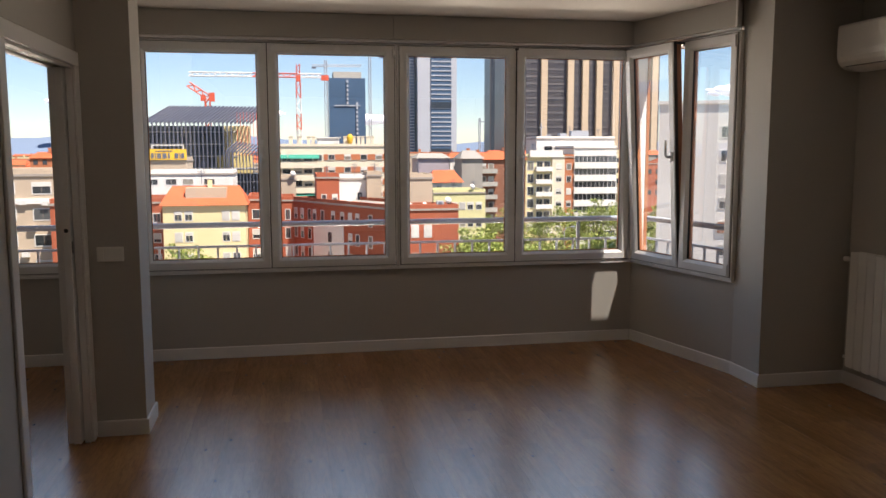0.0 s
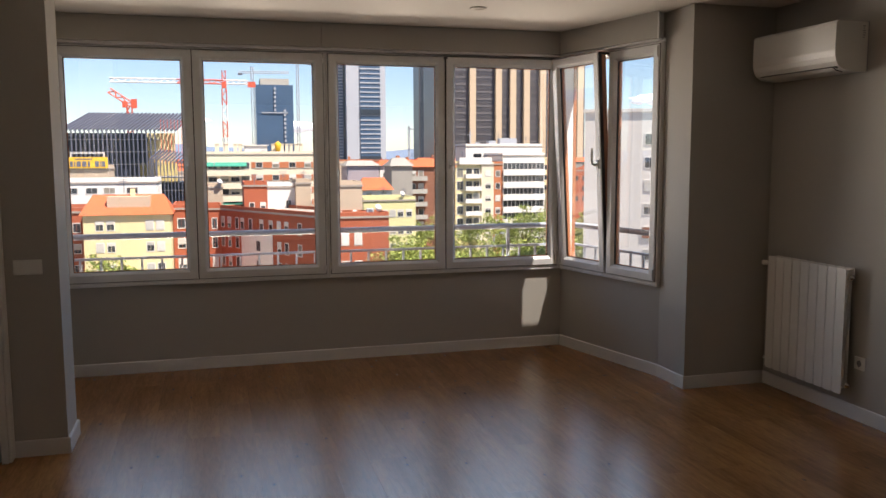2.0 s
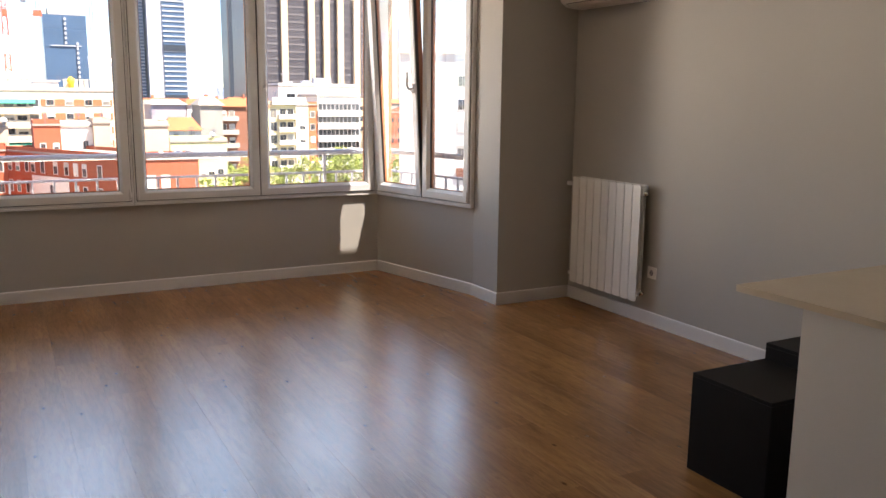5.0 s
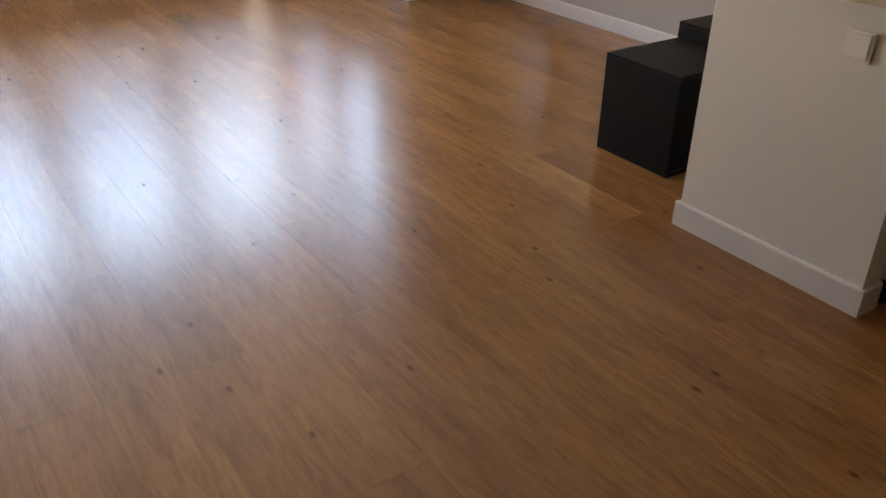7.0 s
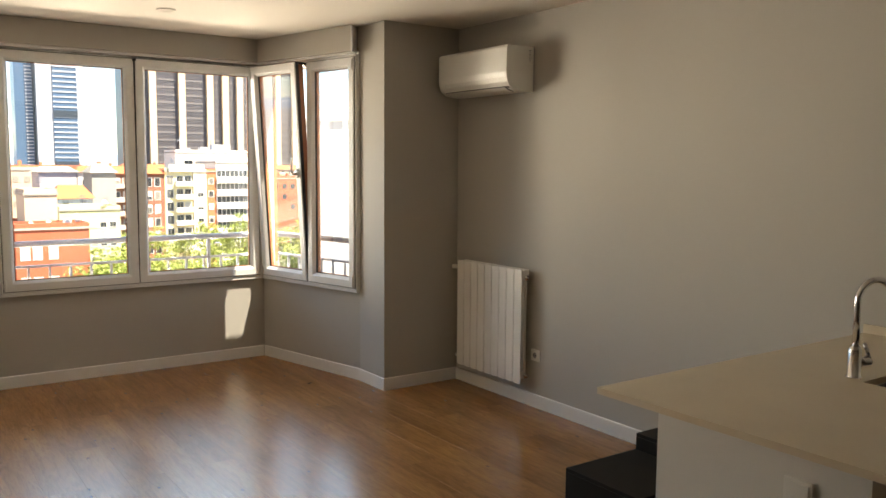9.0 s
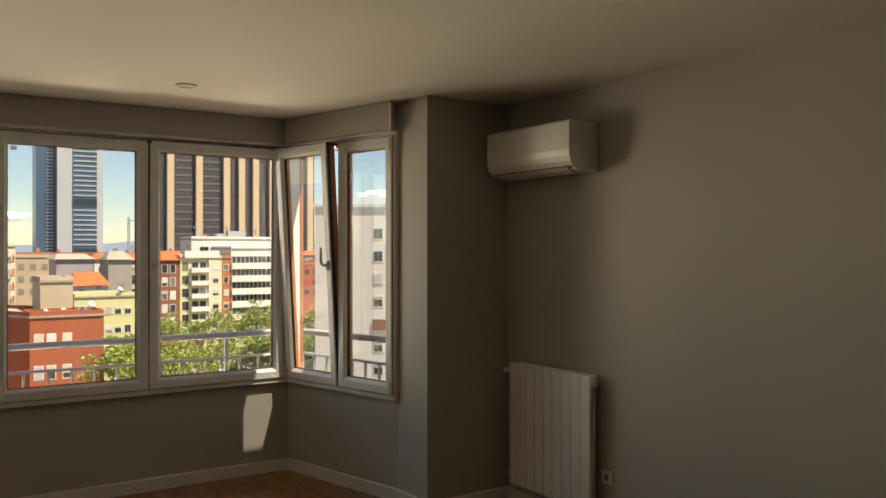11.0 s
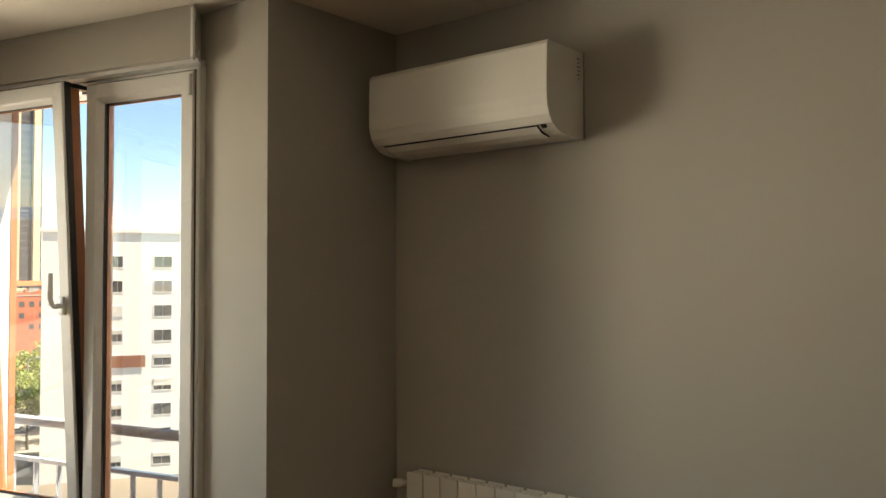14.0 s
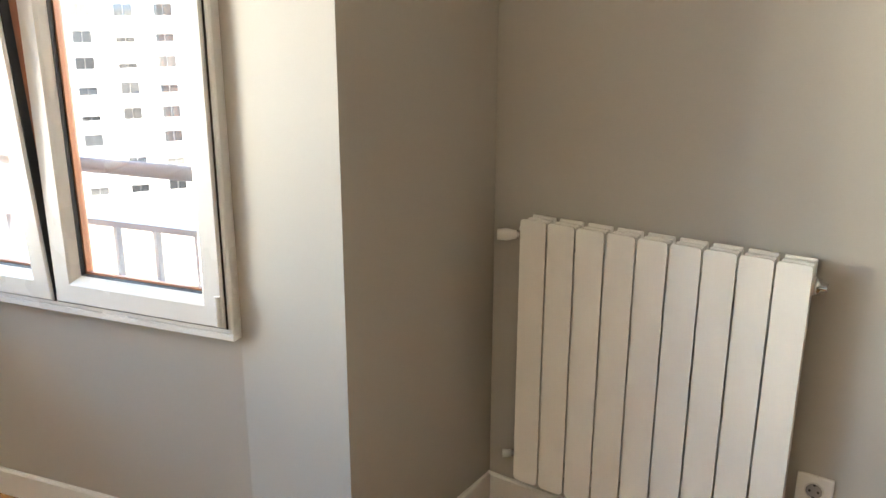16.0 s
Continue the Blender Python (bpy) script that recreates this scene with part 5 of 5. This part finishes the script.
# white tower block seen from the side window
wb = thing("apartment_building", "tall white rendered apartment tower with small windows and long balconies", "building", "", (46.77, 99.36, GZ), -31)
part("wall", boxes(((0, 0, 0), (31.5, 14, 29.2))), WHITER, wb)
part("roof", boxes(((-0.2, -0.2, 29.2), (31.7, 14.2, 29.6)), ((16, 4, 29.6), (21, 8, 31.6))), WHITER, wb)
for k in range(9):
    zt = 26.4 - 2.95 * k
    for x in (7.6, 12.3, 16.9, 21.3, 25.7):
        put_window(wb, x, zt - 1.4, 1.2 if x < 10 else 2.1, 1.4, 0.4)
part("dark_loggia", boxes(((7.5, -0.16, 13.1), (11.4, -0.12, 14.5))), BROWNBR, wb, "dark recessed loggia")

h = building("pale apartment block with terraces near the avenue", 82, 104, 150, 14, -9.5, CREAM)
grid_windows(h, [2, 5, 8, 11, 14, 17], [-10.8 - 3 * k for k in range(3)], 1.6, 1.5, 0.4)
h = building("low brick and cream houses beyond the side window", 70, 92, 118, 12, -13.5, BEIGE)
grid_windows(h, [2, 5, 8, 11, 14, 17], [-15.0, -18.2], 1.6, 1.5, 0.4)

# building seen from the next room
h = building("beige concrete apartment block with brown shutters and wall air conditioners", -46, -25.6, 100, 12, -1.3, BEIGE)
grid_windows(h, [14.2 - 3.9 * k for k in range(4)] + [18.0], [-2.0 - 2.95 * k for k in range(5)], 2.0, 1.3, 0.9)
acm = boxes(((0, -0.4, 0), (0.8, -0.02, 0.55)))
first = part("air_conditioner_box", acm, WFRAME, h)
first.location = (16.6, 0, -4.5 - GZ)
for x, z in ((17.4, -7.4), (13.2, -4.6), (16.6, -10.4), (19.0, -4.6), (12.4, -10.3)):
    o = new("air_conditioner_box", first.data)
    o.parent = h
    o.location = (x, 0, z - GZ)
part("white_top_storey", boxes(((12.0, -0.3, 17.6), (20.3, -0.02, 18.2))), WHITER, h)
h = building("red brick corner of a neighbouring house", -25.2, -21.5, 96, 9, -4.4, REDBR)

# small things on the roofs
def antenna(x, y, z, hgt):
    a = thing("roof_antenna", "thin metal television aerial on a roof", "aerial", "roof aerials", (x, y, z))
    bm = tube([(0, 0, 0), (0, 0, hgt)], 0.05, 5)
    for k in range(4):
        add_box(bm, (-0.55 + 0.05 * k, -0.03, hgt - 0.2 - 0.25 * k), (0.55 - 0.05 * k, 0.03, hgt - 0.14 - 0.25 * k))
    part("aerial", bm, DARKMET, a)


def dish(x, y, z):
    d = thing("satellite_dish", "white satellite dish fixed on a roof edge", "satellite dish", "satellite dishes", (x, y, z), 20)
    part("bracket", tube([(0, 0, 0), (0, 0, 0.7)], 0.05, 6), RAILMET, d)
    part("reflector", tube([(0, -0.05, 0.9), (0, -0.18, 0.96), (0, -0.30, 1.02)], [0.12, 0.40, 0.52], 16), WHITER, d, "", True)


for x, y, z, hh in ((-12.0, 125, -3.3, 2.0), (-14.0, 150.5, -2.4, 2.2), (6.2, 129, -2.6, 1.8), (11.0, 135, -2.8, 2.2), (14.0, 133, -2.2, 1.6), (18.9, 119, -2.3, 2.2),
                    (30.5, 151, -6.2, 2.4), (34.6, 152, -6.2, 2.0), (45.0, 188, 0.2, 2.4), (57.0, 188, 0.1, 2.8), (63.0, 188, -0.1, 2.2), (70.5, 201, 4.4, 3.0), (78.0, 201, 4.4, 2.4), (3.0, 196, 2.5, 3.6), (12.6, 197, 2.5, 3.2)):
    antenna(x, y, z, hh)
for x, y, z in ((1.2, 149.8, -3.6), (17.6, 117.9, -7.4), (19.6, 117.8, -7.4), (33.8, 150.2, -6.2), (22.0, 113.0, -6.4), (9.2, 125.0, -7.3)):
    dish(x, y, z)
for x, y, z in ((10.3, 124.9, -7.3), (11.9, 125.2, -7.3), (20.6, 113.4, -6.4), (64.5, 201, 4.35), (57.6, 187, 0.1)):
    u = thing("roof_unit", "pale grey air conditioning unit on a roof", "roof equipment", "roof units", (x, y, z))
    part("case", boxes(((0, 0, 0.0), (1.0, 0.6, 0.9)), bevel=0.03), TOWERGREY, u)
    part("fan_grille", tube([(0.5, -0.02, 0.45), (0.5, -0.001, 0.45)], 0.32, 14), DARKMET, u)

# ------------------------------------------------------------------ the rest of the town, hills and clouds
rt = random.Random(21)
walls = [ORBR, REDBR, BROWNBR, CREAM, BEIGE, WHITER, ORBR, BEIGE, GREYR]
kinds = {ORBR: "orange brick", REDBR: "red brick", BROWNBR: "brown brick", CREAM: "cream rendered", BEIGE: "beige rendered", WHITER: "white rendered", GREYR: "grey rendered"}
for row, (yy, xa, xb, lo, hi, wmin, wmax) in enumerate(((222, 26, 120, -3, 1.6, 9, 16), (262, -140, 150, -4, 1.2, 12, 20), (330, -180, 190, -5, 1.0, 14, 24),
                                                        (470, -260, 300, -6, 0.6, 18, 32), (680, -380, 420, -7, 0.2, 24, 44), (1000, -520, 620, -9, 0.5, 34, 60))):
    x = xa
    while x < xb:
        w = rt.uniform(wmin, wmax)
        if not (row == 1 and -45 < x < 0):
            top = rt.uniform(lo, hi)
            m = rt.choice(walls)
            tiled = rt.random() < 0.4
            h = building(kinds[m] + (" distant house with a tiled roof" if tiled else " distant flat-roofed apartment block"), x, x + w - 0.8, yy + rt.uniform(0, 8), 12, top - (1.5 if tiled else 0.5), m,
                         pitched=1.8 if tiled else 0.0)
            n = int(w / 2.6)
            bm = bmesh.new()
            for k in range(3):
                for j in range(n):
                    if rt.random() < 0.85:
                        zz = top - GZ - 3.4 - 3.0 * k
                        add_box(bm, (0.9 + 2.6 * j, -0.06, zz), (2.2 + 2.6 * j, -0.005, zz + 1.4))
            if n:
                tagged(part("window", bm, DGLASS, h), kind="")
            if rt.random() < 0.6:
                part("chimney", boxes(((w * 0.3, 4, top - GZ - 1), (w * 0.3 + 0.9, 5, top - GZ + 1.6)), ((w * 0.6, 5, top - GZ - 1), (w * 0.6 + 0.7, 6, top - GZ + 1.2))), m, h)
        x += w

bm = bmesh.new()
n = 90
top, bot = [], []
for i in range(n + 1):
    a = radians(-75 + 150 * i / n)
    d = 3600
    z = 70 + 75 * noise.noise(Vector((i * 0.11, 3.1, 0))) + 24 * noise.noise(Vector((i * 0.5, 1.1, 0)))
    z *= 0.30 + 0.42 * max(0.0, math.cos(a + 0.35)) ** 3
    top.append(bm.verts.new((d * math.sin(a), d * math.cos(a), z)))
    bot.append(bm.verts.new((d * 0.93 * math.sin(a), d * 0.93 * math.cos(a), GZ - 5)))
for i in range(n):
    bm.faces.new((bot[i], bot[i + 1], top[i + 1], top[i]))
structure("backdrop_hills", bm, HILL, "low mountains on the horizon, coloured blue for haze", True)

bm = bmesh.new()
bmesh.ops.create_grid(bm, x_segments=2, y_segments=2, size=4200, matrix=Matrix.Translation((0, 0, GZ)))
structure("ground", bm, LAND)
structure("road", boxes(((-160, 133, GZ + 0.004), (260, 156, GZ + 0.03))), ASPHALT)
structure("pavement", boxes(((-160, 156.01, GZ + 0.004), (260, 184, GZ + 0.16)), ((-160, 104, GZ + 0.004), (260, 132.99, GZ + 0.16)), bevel=0.03), PAVE)
structure("road_marking", boxes(*[((x, 144.3, GZ + 0.034), (x + 3, 144.5, GZ + 0.037)) for x in range(-40, 160, 7)]), WFRAME)

CLOUD, cnt, cb = node_mat("glowing_cloud_white", 1.0, 0, (0.85, 0.86, 0.88))
# emission adds a faint blue-white glow to the clouds
cb.inputs["Emission Color"].default_value = (0.8, 0.87, 1.0, 1)
cb.inputs["Emission Strength"].default_value = CLOUD_GLOW
rc2 = random.Random(5)
for cx0, cz0, w, hgt in ((-790, 175, 130, 34), (-640, 150, 150, 30), (330, 115, 260, 40), (560, 165, 160, 30), (980, 118, 190, 44), (-60, 140, 120, 22), (1900, 240, 300, 60), (-1180, 205, 160, 40), (1350, 420, 120, 20)):
    bm = bmesh.new()
    for i in range(14):
        u = rc2.uniform(-1, 1)
        r = (1 - abs(u) ** 1.5) * hgt * rc2.uniform(0.35, 0.7) + 4
        bmesh.ops.create_icosphere(bm, subdivisions=2, radius=1, matrix=Matrix.Translation((cx0 + u * w * 0.5, 3300 + rc2.uniform(-30, 30), cz0 + rc2.uniform(-0.15, 0.3) * hgt)) @ Matrix.Diagonal((r * 1.9, r, r * 0.62, 1)))
    for v in bm.verts:
        v.co += Vector((0, 0, 5 * noise.noise(v.co * 0.05)))
    structure("backdrop_cloud", bm, CLOUD, "small white fair-weather cloud", True)


# ------------------------------------------------------------------ street trees
def tree_source(seed, height, spread):
    r = random.Random(seed)
    t = thing("street_tree", "leafy green plane tree along the avenue", "tree", "street trees", (0, 0, GZ))
    bm = bmesh.new()
    add_tube(bm, [(0, 0, 0), (0.1, 0.05, height * 0.25), (0.0, 0.15, height * 0.45)], [0.26, 0.2, 0.15], 8)
    tips = []
    for i in range(7):
        a = i * 0.9 + r.uniform(-0.3, 0.3)
        q = Vector((math.cos(a) * spread * r.uniform(0.35, 0.75), math.sin(a) * spread * r.uniform(0.35, 0.75), height * r.uniform(0.6, 0.92)))
        add_tube(bm, [(0, 0.1, height * 0.38), (q.x * 0.45, q.y * 0.45, height * 0.58), tuple(q)], [0.11, 0.07, 0.03], 5)
        tips.append(q)
    part("trunk", bm, BARK, t)
    clumps = []
    for q in tips + [Vector((0, 0, height * 0.9)), Vector((0, 0, height * 0.7))]:
        for j in range(4):
            clumps.append((q + Vector((r.gauss(0, spread * 0.2), r.gauss(0, spread * 0.2), r.gauss(0, height * 0.06))), r.uniform(0.7, 1.5)))
    verts, faces = [], []
    for c, rad in clumps:
        for k in range(58):
            d = Vector((r.gauss(0, 1), r.gauss(0, 1), r.gauss(0, 1))).normalized() * rad * r.uniform(0.55, 1.05)
            d.z *= 0.75
            p = c + d
            s = r.uniform(0.12, 0.26)
            u = Vector((r.gauss(0, 1), r.gauss(0, 1), r.gauss(0, 0.6))).normalized()
            w = u.cross(Vector((r.gauss(0, 1), r.gauss(0, 1), r.gauss(0, 1)))).normalized()
            i0 = len(verts)
            verts += [tuple(p - u * s), tuple(p + w * s * 0.7), tuple(p + u * s), tuple(p - w * s * 0.7)]
            faces.append((i0, i0 + 1, i0 + 2, i0 + 3))
    me = bpy.data.meshes.new("crown")
    me.from_pydata(verts, [], faces)
    me.materials.append(LEAFM)
    o = new("crown", me)
    o.parent = t
    return t


sources = [tree_source(s, h, sp) for s, h, sp in ((1, 11.5, 4.4), (2, 10.5, 4.0), (3, 12.3, 4.6))]
rt2 = random.Random(9)
spots = []
for yy, xa, xb, st in ((163, 14, 92, 6.2), (171, 20, 100, 7.5), (129, 20, 84, 6.0), (121, 22, 78, 6.4), (111, 27, 74, 7.0)):
    x = xa
    while x < xb:
        spots.append((x + rt2.uniform(-1.2, 1.2), yy + rt2.uniform(-1.5, 1.5)))
        x += st
spots += [(-13.5, 116), (-27.5, 94), (-30.5, 93), (66, 104), (72, 108), (24, 108)]
for i, (x, y) in enumerate(spots):
    s = sources[i % 3]
    m = pose(x, y, GZ + 0.1, 0, 0, rt2.uniform(0, 360)) @ Matrix.Scale(rt2.uniform(0.85, 1.1), 4)
    if i < 3:
        s.matrix_world = m
    else:
        copy_thing(s, m)


# ------------------------------------------------------------------ parked cars and street lamps
def car(x, y, turn, paint, label):
    c = thing("car", label, "car", "cars on the avenue", (x, y, GZ + 0.03), turn)
    prof = [(-2.1, 0.35), (-2.15, 0.75), (-1.95, 0.95), (-1.1, 1.0), (-0.55, 1.42), (0.85, 1.44), (1.55, 1.02), (2.05, 0.92), (2.15, 0.6), (2.1, 0.35)]
    bm = add_sweep(bmesh.new(), prof, "y", -0.86, 0.86)
    part("body", bm, paint, c)
    part("window", boxes(((-0.45, -0.87, 1.02), (0.8, 0.87, 1.34))), DGLASS, c)
    for wx in (-1.35, 1.3):
        for wy in (-0.8, 0.8):
            part("wheel", tube([(wx, wy - 0.1, 0.31), (wx, wy + 0.1, 0.31)], 0.31, 14), DARKPL, c)


CARW = mottled("white_car_paint", (0.7, 0.7, 0.7), 0.3, 5, 1, 0.02, 0.0)
CARD = mottled("dark_car_paint", (0.03, 0.03, 0.035), 0.25, 5, 1, 0.02, 0.0)
CARS = mottled("silver_car_paint", (0.4, 0.41, 0.43), 0.3, 5, 1, 0.02, 0.0)
for i, (x, y) in enumerate(((38, 152.5), (45.5, 152.8), (48.6, 149.5), (56, 153.5), (64, 153.2), (41, 138), (60, 137.5), (70, 150), (52, 157.8 - 4))):
    m, nme = ((CARW, "white"), (CARD, "dark"), (CARS, "silver"))[i % 3]
    car(x, y, 0 if i % 2 else 180, m, nme + " car on the asphalt avenue")
for x, y in ((51.0, 147.5), (33.0, 158.0), (72.0, 158.0)):
    l = thing("street_lamp", "tall grey street lamp beside the avenue", "street lamp", "street lamps", (x, y, GZ + 0.03))
    part("pole", tube([(0, 0, 0), (0, 0, 8.2), (0.3, 0, 8.9), (1.5, 0, 9.2)], [0.12, 0.08, 0.06, 0.05], 8), RAILMET, l)
    part("lantern", boxes(((1.3, -0.15, 9.1), (2.1, 0.15, 9.3))), RAILMET, l)
s = thing("road_sign", "green road sign board on two posts by the avenue", "road sign", "", (58.6, 147.0, GZ + 0.03))
part("board", boxes(((0, 0, 3.4), (2.6, 0.12, 6.4))), AWNING, s)
part("post", boxes(((0.3, 0.13, 0), (0.45, 0.25, 6.2)), ((2.1, 0.13, 0), (2.25, 0.25, 6.2))), RAILMET, s)

# ------------------------------------------------------------------ floor planks
PW, PL, GAP = 0.1875, 1.22, 0.00015
_pl = {}


def plank_mesh(w, l):
    key = (round(w, 4), round(l, 4))
    if key not in _pl:
        bm = bmesh.new()
        b = 0.0002
        lo = [bm.verts.new(c) for c in ((GAP, GAP, -0.008), (w - GAP, GAP, -0.008), (w - GAP, l - GAP, -0.008), (GAP, l - GAP, -0.008))]
        mid = [bm.verts.new((v.co.x, v.co.y, -b)) for v in lo]
        top = [bm.verts.new(c) for c in ((GAP + b, GAP + b, 0), (w - GAP - b, GAP + b, 0), (w - GAP - b, l - GAP - b, 0), (GAP + b, l - GAP - b, 0))]
        for A, B in ((lo, mid), (mid, top)):
            for i in range(4):
                bm.faces.new((A[i], A[(i + 1) % 4], B[(i + 1) % 4], B[i]))
        bm.faces.new(top)
        me = bpy.data.meshes.new("plank")
        bm.to_mesh(me)
        bm.free()
        me.materials.append(FLOOR)
        _pl[key] = me
    return _pl[key]


rest = bmesh.new()
count = 0
k0 = int(math.floor((-4.1 - 0.23) / PW))
for k in range(k0, 19):
    x = 0.23 + k * PW
    y = 2.13 - 0.61 * (k % 2) - PL * 5
    while y < 6.25:
        a, b = max(y, -3.7), min(y + PL, 6.25)
        if b - a > 0.02:
            near = x > -1.9 and b > -0.4 and x < EX
            if near and count < 300:
                o = new("plank", plank_mesh(PW, b - a))
                o.parent = floor_base
                o.location = (x, a, 0)
                count += 1
            elif x < EX:
                add_box(rest, (x + GAP, a + GAP, -0.008), (x + PW - GAP, b - GAP, 0))
        y += PL
tagged(part("plank_rest", rest, FLOOR, floor_base), kind="stuff")
